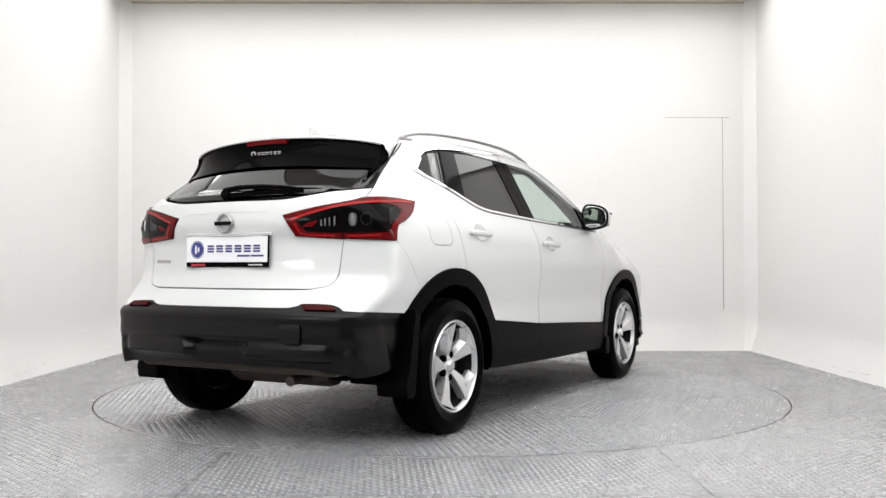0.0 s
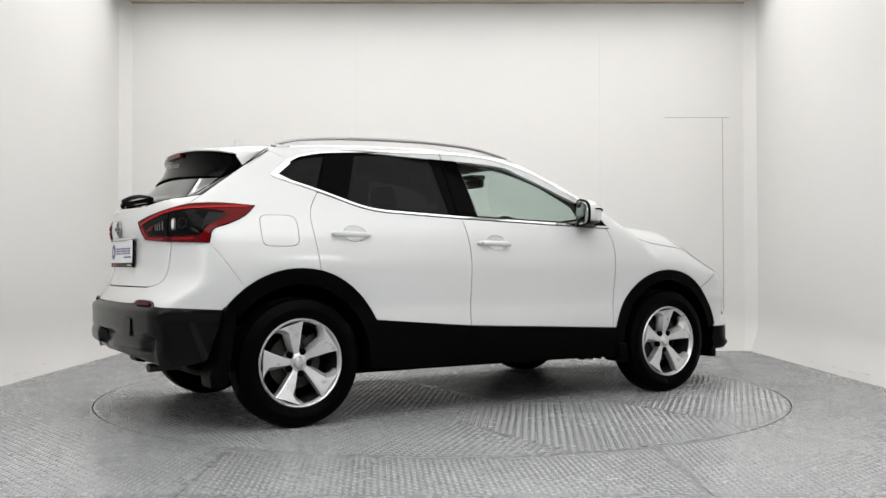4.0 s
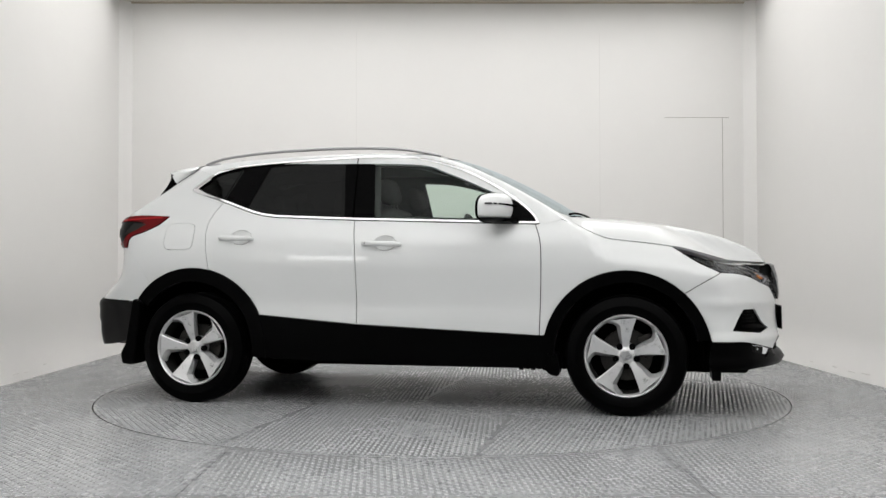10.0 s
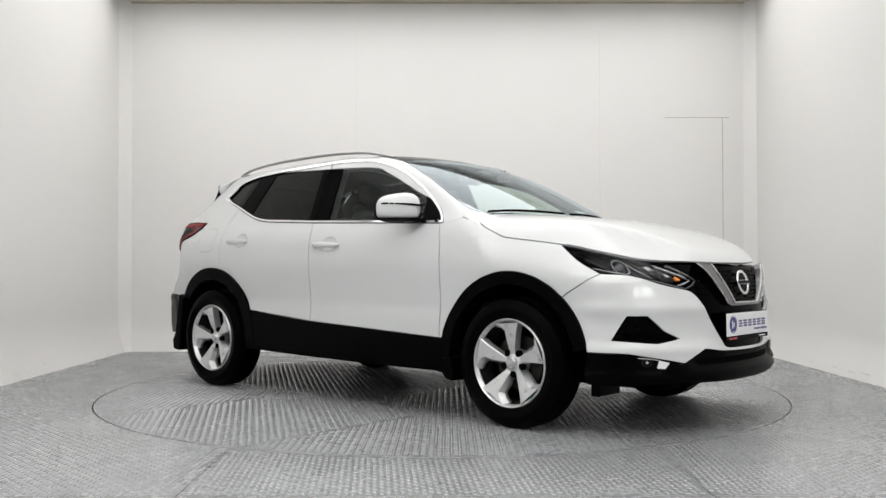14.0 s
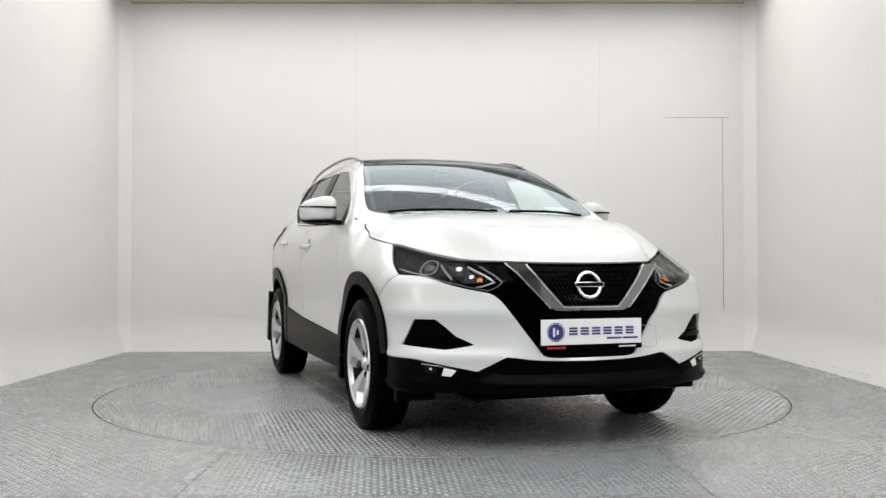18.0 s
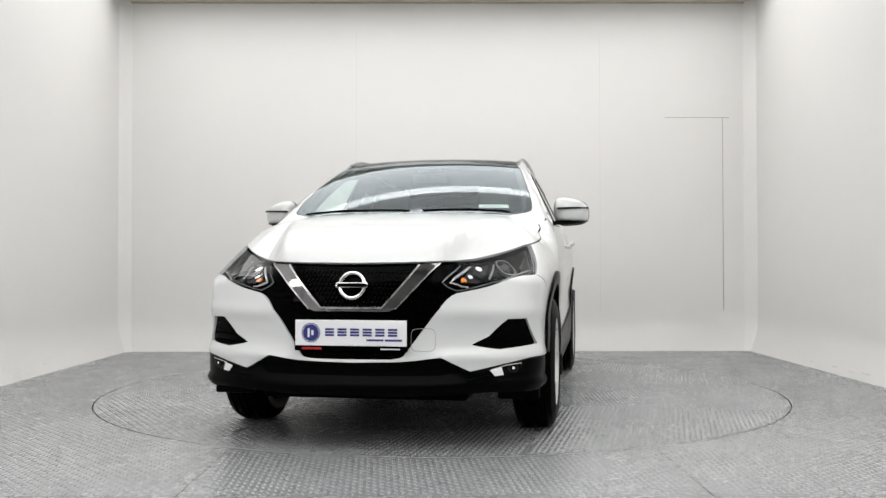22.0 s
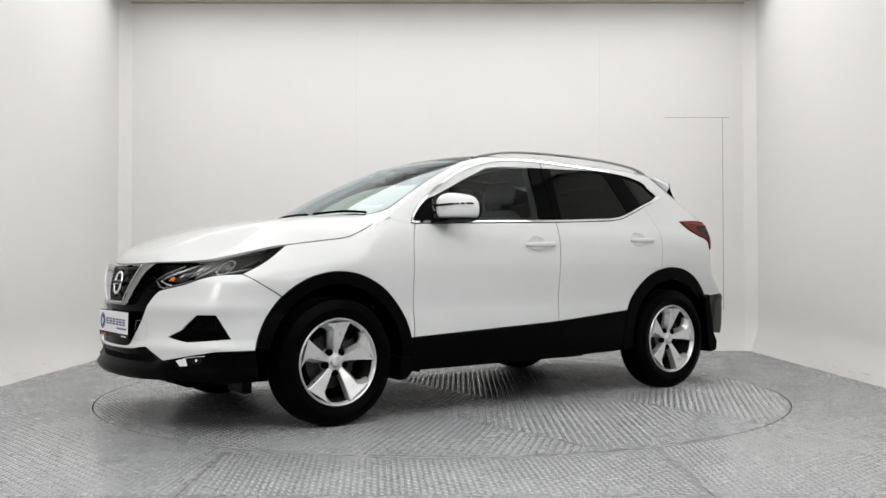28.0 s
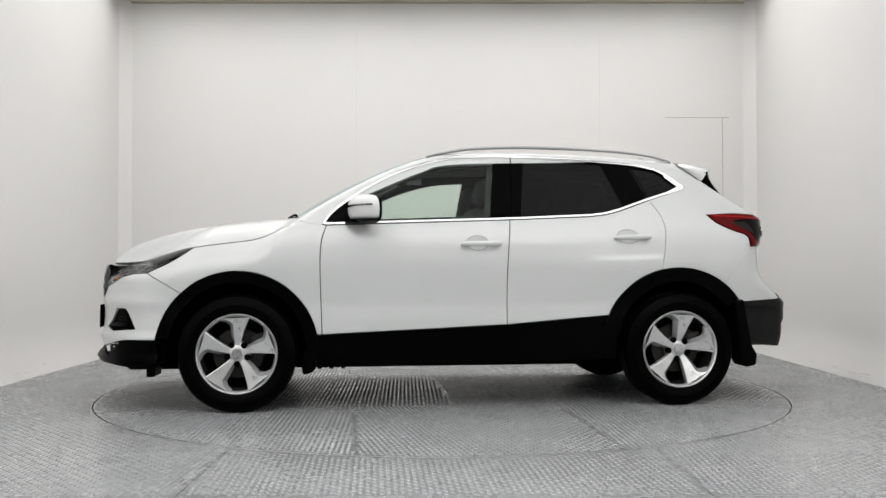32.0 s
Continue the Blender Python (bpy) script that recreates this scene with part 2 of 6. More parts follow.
NOSE = table([0.15, 0.22, 0.29, 0.36, 0.45, 0.55, 0.65, 0.75, 0.85, 0.93, 1.05, 1.60],
             [2.12, 2.20, 2.250, 2.252, 2.236, 2.226, 2.224, 2.208, 2.175, 2.145, 2.10, 2.0])
TAIL = table([0.15, 0.28, 0.36, 0.44, 0.55, 0.61, 0.66, 0.74, 0.84, 0.95, 1.05, 1.12, 1.20, 1.60],
             [-1.98, -2.065, -2.113, -2.132, -2.132, -2.120, -2.102, -2.068, -2.040, -2.034, -2.058, -2.048, -2.020, -1.90])
HOOD = table([0.60, 0.95, 1.10, 1.25, 1.40, 1.60, 1.80, 1.95, 2.08, 2.20, 2.40],
             [1.22, 1.165, 1.148, 1.136, 1.120, 1.090, 1.045, 0.995, 0.935, 0.855, 0.68])
ROOF = table([-2.3, -1.9, -1.6, -1.3, -0.9, -0.4, 0.0, 0.25, 0.6, 2.4],
             [1.42, 1.475, 1.512, 1.538, 1.566, 1.580, 1.574, 1.555, 1.51, 1.1])


def smax(a, b, k):
    h = np.maximum(k - np.abs(a - b), 0) / k
    return np.maximum(a, b) + h * h * k / 4


def smin(a, b, k):
    return -smax(-a, -b, k)


def top_height(x, y):
    y2 = y * y
    ay = np.abs(y)
    hood = HOOD(x) - 0.05 * y2 - 0.11 * (np.minimum(ay, 0.79) / 0.79) ** 8 - 1.11 * np.maximum(ay - 0.79, 0)
    screen = 1.150 + 0.500 * (1.05 - x) - 0.135 * y2 - 0.7 * np.maximum(x - 1.10, 0)
    t = np.clip((1.08 - x) / 0.85, 0, 1)
    screen = screen + 0.15 * t * (1 - t)
    roof = ROOF(x) - 0.075 * y2
    d = x + 1.98
    glass_rear = 1.168 + 0.56 * d + 0.18 * d * d - 0.10 * y2 + 0.36 * np.clip(d, 0, 0.34) * np.clip(1 - y2 / 0.36, 0, 1)
    cabin = smin(smin(screen, roof, 0.05), glass_rear, 0.04)
    return smax(hood, cabin, 0.02 + 0.07 * np.clip((np.abs(y) - 0.66) / 0.14, 0, 1))


def body_field(p):
    """Below zero inside the car's outer form."""
    x, y, z = p[:, 0], np.abs(p[:, 1]), p[:, 2]
    s = SIDE_Z(z) + SIDE_X(x) + SIDE_TOP(x) * np.clip((z - 1.0) / 0.3, 0, 1)
    low = np.clip((0.80 - z) / 0.20, 0, 1)
    low = low * low * (3 - 2 * low)
    s = s + low * SIDE_LOW(x)
    side = (y - s) * 0.97
    y2 = y * y
    t = np.clip((y - 0.34) / 0.20, 0, 1)
    t = t * t * (3 - 2 * t)
    lean = 0.42 * np.tanh(1.75 / 0.42 * np.maximum(z - 0.78, 0)) * t  # the headlights lean back
    nose = (x - (NOSE(z) - 0.31 * y2 - 0.22 * y2 * y2 - lean)) * (0.93 - 0.38 * t * np.clip((z - 0.76) / 0.08, 0, 1))
    tail = ((TAIL(z) + (0.21 - 0.11 * low) * y2 + (0.16 - 0.09 * low) * y2 * y2) - x) * 0.95
    top = (z - top_height(x, y)) * 0.8
    f = smax(side, smax(nose, tail, 0.02), 0.07)
    return smax(smax(f, top, 0.045 + 0.05 * t * np.clip((x - 1.25) / 0.3, 0, 1)), 0.17 - z, 0.04)


def body_normal(p, e=0.004):
    g = np.stack([body_field(p + np.eye(3)[i] * e) - body_field(p - np.eye(3)[i] * e) for i in range(3)], 1)
    return g / np.maximum(np.linalg.norm(g, axis=1, keepdims=True), 1e-9)


def cast(origin, way, reach):
    """Where rays from outside first meet the car's outer form."""
    n = 70
    ts = np.linspace(0, reach, n)
    lo, hi, done = np.zeros(len(origin)), np.full(len(origin), reach), np.zeros(len(origin), bool)
    for i in range(1, n):
        inside = (body_field(origin + way * ts[i]) < 0) & ~done
        lo[inside], hi[inside] = ts[i - 1], ts[i]
        done |= inside
    for _ in range(22):
        mid = (lo + hi) / 2
        inside = body_field(origin + way * mid[:, None]) < 0
        hi, lo = np.where(inside, mid, hi), np.where(inside, lo, mid)
    return origin + way * ((lo + hi) / 2)[:, None]


POLAR, ARC = 0.95, 1.2  # pivot of the nose and tail projections, and its mean radius


def lay(uv, view):
    """Points of a flat drawing onto the car. side: (x, z); top: (x, y); front, rear: (angle * ARC, z) about the pivot."""
    uv = np.array(uv, float)
    n = len(uv)
    if view == "side":
        o = np.stack([uv[:, 0], np.full(n, 1.3), uv[:, 1]], 1)
        return cast(o, np.array([0.0, -1.0, 0.0]) + np.zeros((n, 3)), 1.3)
    if view == "top":
        o = np.stack([uv[:, 0], uv[:, 1], np.full(n, 1.9)], 1)
        return cast(o, np.array([0.0, 0.0, -1.0]) + np.zeros((n, 3)), 1.7)
    sign = 1 if view == "front" else -1
    a = uv[:, 0] / ARC
    way = np.stack([-np.cos(a) * sign, -np.sin(a), np.zeros(n)], 1)
    o = np.stack([np.full(n, POLAR * sign), np.zeros(n), uv[:, 1]], 1) - way * 1.7
    return cast(o, way, 1.6)


def polar(x, y, z):
    """A rough place on the nose or tail as (angle * ARC, z)."""
    s = 1 if x > 0 else -1
    return math.atan2(y, (x - POLAR * s) * s) * ARC, z


def ahead(y, z, view="front"):
    """The same for a place known in the straight front or rear view."""
    s = 1 if view == "front" else -1
    o = np.array([[2.6 * s, y, z]])
    p = cast(o, np.array([[-1.0 * s, 0, 0]]), 2.2)[0]
    return polar(p[0], p[1], p[2])


def inset(poly, d):
    p = np.array(poly, float)
    e = np.roll(p, -1, 0) - p
    area = (p[:, 0] * np.roll(p[:, 1], -1) - p[:, 1] * np.roll(p[:, 0], -1)).sum()
    nrm = np.stack([-e[:, 1], e[:, 0]], 1) * np.sign(area)
    nrm /= np.maximum(np.linalg.norm(nrm, axis=1, keepdims=True), 1e-9)
    v = nrm + np.roll(nrm, 1, 0)
    v /= np.maximum((v * v).sum(1, keepdims=True), 0.6) / 2
    return p + v * d


def inside_poly(pts, poly):
    x, y = pts[:, 0], pts[:, 1]
    r = np.zeros(len(pts), bool)
    q = np.roll(poly, 1, 0)
    for (x1, y1), (x2, y2) in zip(poly, q):
        if y1 != y2:
            r ^= ((y1 > y) != (y2 > y)) & (x < (x2 - x1) * (y - y1) / (y2 - y1) + x1)
    return r


def drape(poly, view, off=0.0, gap=0.0027, step=0.03, thick=0.014, holes=(), lift=None):
    """Verts, faces and normals of a skin panel laid on the car, with its edges turned in. lift: extra height over (u, v)."""
    rings = [inset(poly, gap)] + [inset(h, -gap) for h in holes]
    outer = np.concatenate(rings)
    edges, start = [], 0
    for r in rings:
        edges += [(start + i, start + (i + 1) % len(r)) for i in range(len(r))]
        start += len(r)
    lo, hi = rings[0].min(0), rings[0].max(0)
    gx, gy = np.meshgrid(np.arange(lo[0] + step / 2, hi[0], step), np.arange(lo[1] + step / 2, hi[1], step))
    gx = gx + (np.arange(gx.shape[0]) % 2)[:, None] * step / 2
    grid = np.stack([gx.ravel(), gy.ravel()], 1)
    if len(grid):
        ok = inside_poly(grid, rings[0])
        for h in rings[1:]:
            ok &= ~inside_poly(grid, h)
        d = np.full(len(grid), 9.0)
        for q in outer:
            d = np.minimum(d, (grid[:, 0] - q[0]) ** 2 + (grid[:, 1] - q[1]) ** 2)
        grid = grid[ok & (d > (step * 0.45) ** 2)]
    pts = np.concatenate([outer, grid]) if len(grid) else outer
    from mathutils.geometry import delaunay_2d_cdt
    vs, _, fs, _, _, _ = delaunay_2d_cdt([Vector(q) for q in pts], edges, [], 1, 1e-5)
    uv = np.array([tuple(v) for v in vs])
    mid = np.array([uv[list(t)].mean(0) for t in fs])
    ok = inside_poly(mid, rings[0])
    for h in rings[1:]:
        ok &= ~inside_poly(mid, h)
    fs = [t for t, o in zip(fs, ok) if o]
    p = lay(uv, view)
    nrm = body_normal(p)
    high = off + (lift(uv[:, 0], uv[:, 1]) if lift else 0.0)
    p = p + nrm * np.reshape(high, (-1, 1)) * np.ones((len(p), 1))
    verts, norms, faces = list(p), list(nrm), []
    for f in fs:
        a, b, c = (p[i] for i in f[:3])
        n = np.cross(b - a, c - a)
        faces.append(tuple(f) if n @ nrm[f[0]] > 0 else tuple(reversed(f)))
    if lift:
        nrm = np.zeros((len(p), 3))
        for f in faces:
            n = np.cross(p[f[1]] - p[f[0]], p[f[2]] - p[f[0]])
            for i in f:
                nrm[i] += n
        nrm /= np.maximum(np.linalg.norm(nrm, axis=1, keepdims=True), 1e-12)
        norms = list(nrm)
    # edges turned in, on verts of their own
    if thick:
        count = {}
        for f in faces:
            for i in range(len(f)):
                count[(f[i], f[(i + 1) % len(f)])] = 1
        rim = [e for e in count if (e[1], e[0]) not in count]
        for a, b in rim:
            k = len(verts)
            t = p[b] - p[a]
            o = np.cross(t, nrm[a])
            o /= max(np.linalg.norm(o), 1e-9)
            verts += [p[a], p[b], p[b] - nrm[b] * thick, p[a] - nrm[a] * thick]
            norms += [o] * 4
            faces.append((k, k + 3, k + 2, k + 1))
    return np.array(verts), faces, np.array(norms)


def skin(name, poly, view, mat, parent, label="", both=True, backing=False, right=False, **kw):
    """A panel laid on the car; with both, its mirror twin too; with right, the twin alone. backing: a dark inner sheet
    that closes the joints from behind. Returns the objects, left first."""
    v, f, n = drape(poly, view, **kw)
    w = np.array([1.0, -1.0, 1.0])
    made = []
    if not right:
        made.append(mesh_object(name, v, f, mat, parent[0] if isinstance(parent, list) else parent, label, n))
    if both or right:
        made.append(mesh_object(name, v * w, [tuple(reversed(q)) for q in f], mat, parent[-1] if isinstance(parent, list) else parent, label, n * w))
    if backing:
        v, f, n = drape(poly, view, off=kw.get("off", 0) - 0.013, gap=-0.003, step=0.07, thick=0)
        for ob, flip in zip(made, (right, True)):
            q = w if flip else 1.0
            mesh_object("inner_sheet", v * q, [tuple(reversed(t)) for t in f] if flip else f, M_DARK, ob, "dark inner sheet behind the joint", n * q)
    return made


def ribbon(pts, width, closed=False):
    """A flat band along a line, as an outline."""
    p = np.array(pts, float)
    d = np.gradient(p, axis=0)
    d /= np.maximum(np.linalg.norm(d, axis=1, keepdims=True), 1e-9)
    s = np.stack([-d[:, 1], d[:, 0]], 1) * width / 2
    return [tuple(q) for q in p + s] + [tuple(q) for q in reversed(p - s)]


def oval(cx, cz, rx, rz, n=28, e=1.0):
    c, s = np.cos(np.linspace(0, 2 * np.pi, n, endpoint=False)), np.sin(np.linspace(0, 2 * np.pi, n, endpoint=False))
    return [tuple(q) for q in np.stack([cx + rx * np.sign(c) * np.abs(c) ** e, cz + rz * np.sign(s) * np.abs(s) ** e], 1)]


# ---- the studio: turntable floor, walls, ceiling lamps ----
XL, XR, YB, YF, ZC = -3.185, 3.165, 2.930, -7.6, 3.51  # wall planes and ceiling height
DISC_R = 2.243


def lozenges(nx, ny, pitch, keep, origin=(0, 0), angle=0.0, size=(0.0120, 0.0050), z=0.0, h=0.0028):
    """Raised lozenges of a tread plate, turned this way and that in turn, as plain verts and faces."""
    i, j = np.meshgrid(np.arange(nx), np.arange(ny), indexing="ij")
    i, j = i.ravel(), j.ravel()
    x, y = (i - nx / 2) * pitch, (j - ny / 2) * pitch
    turn = np.where((i + j) % 2 == 0, radians(45), radians(-45)) + angle
    ca, sa = math.cos(angle), math.sin(angle)
    cx, cy = x * ca - y * sa + origin[0], x * sa + y * ca + origin[1]
    ok = keep(cx, cy)
    cx, cy, turn = cx[ok], cy[ok], turn[ok]
    n = len(cx)
    L, W = size
    shape = np.array([(-L, 0, 0), (-L * 0.45, -W, 0), (L * 0.45, -W, 0), (L, 0, 0), (L * 0.45, W, 0), (-L * 0.45, W, 0),
                      (-L * 0.55, 0, h), (L * 0.55, 0, h)])
    c, s = np.cos(turn)[:, None], np.sin(turn)[:, None]
    v = np.stack([cx[:, None] + shape[:, 0] * c - shape[:, 1] * s, cy[:, None] + shape[:, 0] * s + shape[:, 1] * c, z + shape[:, 2] + np.zeros((n, 8))], -1)
    tri = np.array([(0, 1, 6), (1, 2, 7), (1, 7, 6), (2, 3, 7), (3, 4, 7), (4, 5, 6), (4, 6, 7), (5, 0, 6)])
    f = (tri[None] + (np.arange(n) * 8)[:, None, None]).reshape(-1, 3)
    return v.reshape(-1, 3), f


def plate_mesh(name, outline, parent, z, keep, pitch=0.0265, angle=0.0, origin=(0, 0), span=3.0, drop=0.02, label="", rise=0.0029):
    """One steel tread plate: a flat sheet with raised lozenges."""
    n = len(outline)
    v = [(x, y, z) for x, y in outline] + [(x, y, z - drop) for x, y in outline]
    f = [tuple(range(n))] + [(i, n + i, n + (i + 1) % n, (i + 1) % n) for i in range(n)]
    k = int(span / pitch)
    lv, lf = lozenges(k, k, pitch, keep, origin, angle, z=z, h=rise)
    faces = f + [tuple(q + 2 * n) for q in lf]
    ob = mesh_object(name, np.concatenate([np.array(v), lv]), faces, M_FLOOR, parent, label)
    ob.data.materials.append(M_TREAD)
    slots = np.zeros(len(ob.data.polygons), np.int32)
    slots[len(f):] = 1
    ob.data.polygons.foreach_set("material_index", slots)
    return ob


def shrunk(outline, d):
    return [tuple(q) for q in inset(outline, d)]


def build_turntable():
    disc = tagged(new("turntable"), "round grey steel tread plate turntable set in the floor", "turntable")
    # bed under the plates, seen only in the joints
    bm = bmesh.new()
    lathe(bm, [(0.001, -0.02), (DISC_R - 0.004, -0.02), (DISC_R - 0.004, -0.10), (0.001, -0.10)], 128, Matrix.Rotation(radians(90), 4, "X"))
    part("bed", bm, M_JOINT, disc)
    # a middle strip of plates and two segments either side, each with its own run of lozenges
    rows = [-DISC_R, -0.75, 0.75, DISC_R]
    r = DISC_R - 0.0035
    for a in range(3):
        y0, y1 = rows[a], rows[a + 1]
        xs = [-DISC_R, -0.62, 0.62, DISC_R] if a != 1 else [-DISC_R, 0.0, DISC_R]
        for b in range(len(xs) - 1):
            x0, x1 = xs[b], xs[b + 1]
            rim = [(r * math.cos(2 * math.pi * k / 180), r * math.sin(2 * math.pi * k / 180)) for k in range(180)]
            # clip the round outline by the four cuts
            for axis, lim, sgn in ((0, x0, 1), (0, x1, -1), (1, y0, 1), (1, y1, -1)):
                out = []
                for q in range(len(rim)):
                    p, s = rim[q], rim[(q + 1) % len(rim)]
                    dp, ds = (p[axis] - lim) * sgn, (s[axis] - lim) * sgn
                    if dp >= 0:
                        out.append(p)
                    if dp * ds < 0:
                        t = dp / (dp - ds)
                        out.append((p[0] + (s[0] - p[0]) * t, p[1] + (s[1] - p[1]) * t))
                rim = out
            rim = shrunk(rim, 0.0012)
            arr = np.array(rim)

            def keep(cx, cy, arr=arr, x0=x0, x1=x1, y0=y0, y1=y1):
                return (cx > x0 + 0.014) & (cx < x1 - 0.014) & (cy > y0 + 0.014) & (cy < y1 - 0.014) & (np.hypot(cx, cy) < r - 0.02)

            plate_mesh("tread_plate", rim, disc, 0.0, keep, angle=radians(8 if (a + b) % 2 else -4), origin=((x0 + x1) / 2, (y0 + y1) / 2), span=4.6)
    return disc


def build_floor():
    floor = tagged(new("floor"), "grey painted steel tread plate floor with thin joints", "floor", kind="structure")
    floor.location = (0.018, 0.035, 0)
    bm = bmesh.new()
    box(bm, (XL - 0.3, YF - 0.3, -0.30), (XR + 0.3, YB + 0.3, -0.14))
    part("sub_floor", bm, M_JOINT, floor)
    # square plates round the pit; the joints lie at the pit's edges
    xs = [XL - 0.1, -0.99, 0.99, XR + 0.1]
    ys = [YF - 0.1, -5.4, -2.93, 0.0, YB + 0.1]
    R = DISC_R + 0.0035  # pit
    for a in range(3):
        for b in range(4):
            x0, x1, y0, y1 = xs[a] + 0.0015, xs[a + 1] - 0.0015, ys[b] + 0.0015, ys[b + 1] - 0.0015
            if b < 2:
                ring = [(x0, y0), (x1, y0), (x1, y1), (x0, y1)]
            else:
                # a plate with the round pit cut out of it
                ring = []
                sy = -1 if b == 2 else 1
                yi, yo = (y1, y0) if b == 2 else (y0, y1)
                if a == 1:
                    xa, xb = x0, x1
                    ring = [(xa, yo), (xb, yo)] + [(R * math.cos(t), sy * R * math.sin(t)) for t in np.linspace(math.acos(xb / R), math.acos(xa / R), 40)]
                else:
                    sx = -1 if a == 0 else 1
                    xi, xo = (x1, x0) if a == 0 else (x0, x1)
                    ring = [(xo, yi), (xo, yo), (xi, yo)] + [(sx * R * math.cos(t), sy * R * math.sin(t)) for t in np.linspace(math.acos(abs(xi) / R), math.asin(min(1, abs(yi) / R)), 40)]
            v = np.array(ring)

            def keep(cx, cy, x0=x0, x1=x1, y0=y0, y1=y1):
                return (cx > x0 + 0.015) & (cx < x1 - 0.015) & (cy > y0 + 0.015) & (cy < y1 - 0.015) & (np.hypot(cx, cy) > R + 0.018) & (cx > XL) & (cx < XR) & (cy < YB) & (cy > -4.2)

            plate_mesh("tread_plate", ring, floor, 0.0, keep, rise=0.0018, angle=radians(4 if (a + b) % 2 else -3), origin=((x0 + x1) / 2, (y0 + y1) / 2), span=4.6)
    return floor


def wall_strip(name, a, b, parent_label, top=ZC, lean=0.085, foot=0.375, thick=0.12):
    """A wall from floor point a to b, seen from the left of a->b: flat above, leaning in at the foot."""
    a, b = Vector((*a, 0)), Vector((*b, 0))
    d = (b - a).normalized()
    n = Vector((-d.y, d.x, 0))
    bm = bmesh.new()
    prof = [(lean * (1 - math.sin(math.pi / 2 * k / 8)) ** 1.15, foot * k / 8) for k in range(9)] + [(0.0, top), (-thick, top), (-thick, 0.0)]
    ra = [bm.verts.new(a + n * s + Vector((0, 0, z))) for s, z in prof]
    rb = [bm.verts.new(b + n * s + Vector((0, 0, z))) for s, z in prof]
    k = len(prof)
    for i in range(k):
        bm.faces.new((ra[i], rb[i], rb[(i + 1) % k], ra[(i + 1) % k]))
    bm.faces.new(ra)
    bm.faces.new(list(reversed(rb)))
    ob = part(name, bm, M_WALL, None, smooth=20)
    tagged(ob, parent_label, "wall", kind="structure")
    return ob


def build_walls():
    c = 0.10  # the corners are cut off by a narrow upright strip
    lab = "glossy white studio wall panel leaning in at its foot"
    wall_strip("wall_west", (XL, YB - c), (XL, YF), lab)
    wall_strip("wall_north", (XR - c, YB), (XL + c, YB), lab)
    wall_strip("wall_east", (XR, YF), (XR, YB - c), lab)
    # Added behind the camera, out of view; its tone fills the car's sides.
    south = wall_strip("wall_south", (XL, YF), (XR, YF), "unseen plain grey wall added behind the camera to close the studio", lean=0.001)
    south.data.materials[0] = M_WALL_UNSEEN
    wall_strip("wall_corner_1", (XL + c, YB), (XL, YB - c), "narrow white upright corner strip between two walls")
    wall_strip("wall_corner_2", (XR, YB - c), (XR - c, YB), "narrow white upright corner strip between two walls")
    bm = bmesh.new()
    box(bm, (XL - 0.2, YF - 0.2, ZC + 0.002), (XR + 0.2, YB + 0.2, ZC + 0.12))
    tagged(part("ceiling", bm, M_CEIL, None), "plain white studio ceiling carrying square lamps", "ceiling", kind="structure")


def ceiling_lamp(w, d, kind):
    lamp = tagged(new("ceiling_light"), "flat white diffused studio lamp under the ceiling", "lamp", group="studio ceiling lamps")
    bm = bmesh.new()
    e = 0.004
    for x0, x1, y0, y1 in ((-w, w, -d, -d + e), (-w, w, d - e, d), (-w, -w + e, -d + e, d - e), (w - e, w, -d + e, d - e)):
        box(bm, (x0, y0, -0.05), (x1, y1, 0.0), bevel=0.003)
    part("frame", bm, M_ALUFRAME, lamp)
    bm = bmesh.new()
    box(bm, (-w + e + 0.002, -d + e + 0.002, -0.048), (w - e - 0.002, d - e - 0.002, -0.035))
    part("diffuser", bm, kind, lamp)
    return lamp


build_walls()
build_floor()
turntable = build_turntable()
first = {}
LAMP_ROWS = [(1.62, M_DIFFUSER, (-0.01,), 3.12), (0.10, M_DIFFUSER_MID, (-0.01,), 3.12), (-1.90, M_DIFFUSER_MID, (-0.01,), 3.12),
             # These two front rows are unseen, added to brighten the car's near side.
             (-3.66, M_DIFFUSER_FILL, (-0.01,), 3.12), (-5.42, M_DIFFUSER_FILL, (-0.01,), 3.12)]
for y, kind, places, half_width in LAMP_ROWS:
    for x in places:
        if kind.name not in first:
            first[kind.name] = ceiling_lamp(half_width, 0.880, kind)
            first[kind.name].matrix_basis = pose(x, y, ZC)
        else:
            copy_thing(first[kind.name], pose(x, y, ZC))
bm = bmesh.new()
box(bm, (XL + 0.02, YB - 0.012, ZC - 0.018), (XR - 0.02, YB - 0.001, ZC), bevel=0.003)
tagged(part("trim", bm, M_CORNICE, None), "beige strip along the top of the back wall", "trim", kind="structure")


def joint(name, lo, hi, label, mat=M_SEAM):
    bm = bmesh.new()
    box(bm, lo, hi)
    tagged(part(name, bm, mat, None), label, "joint", kind="structure")


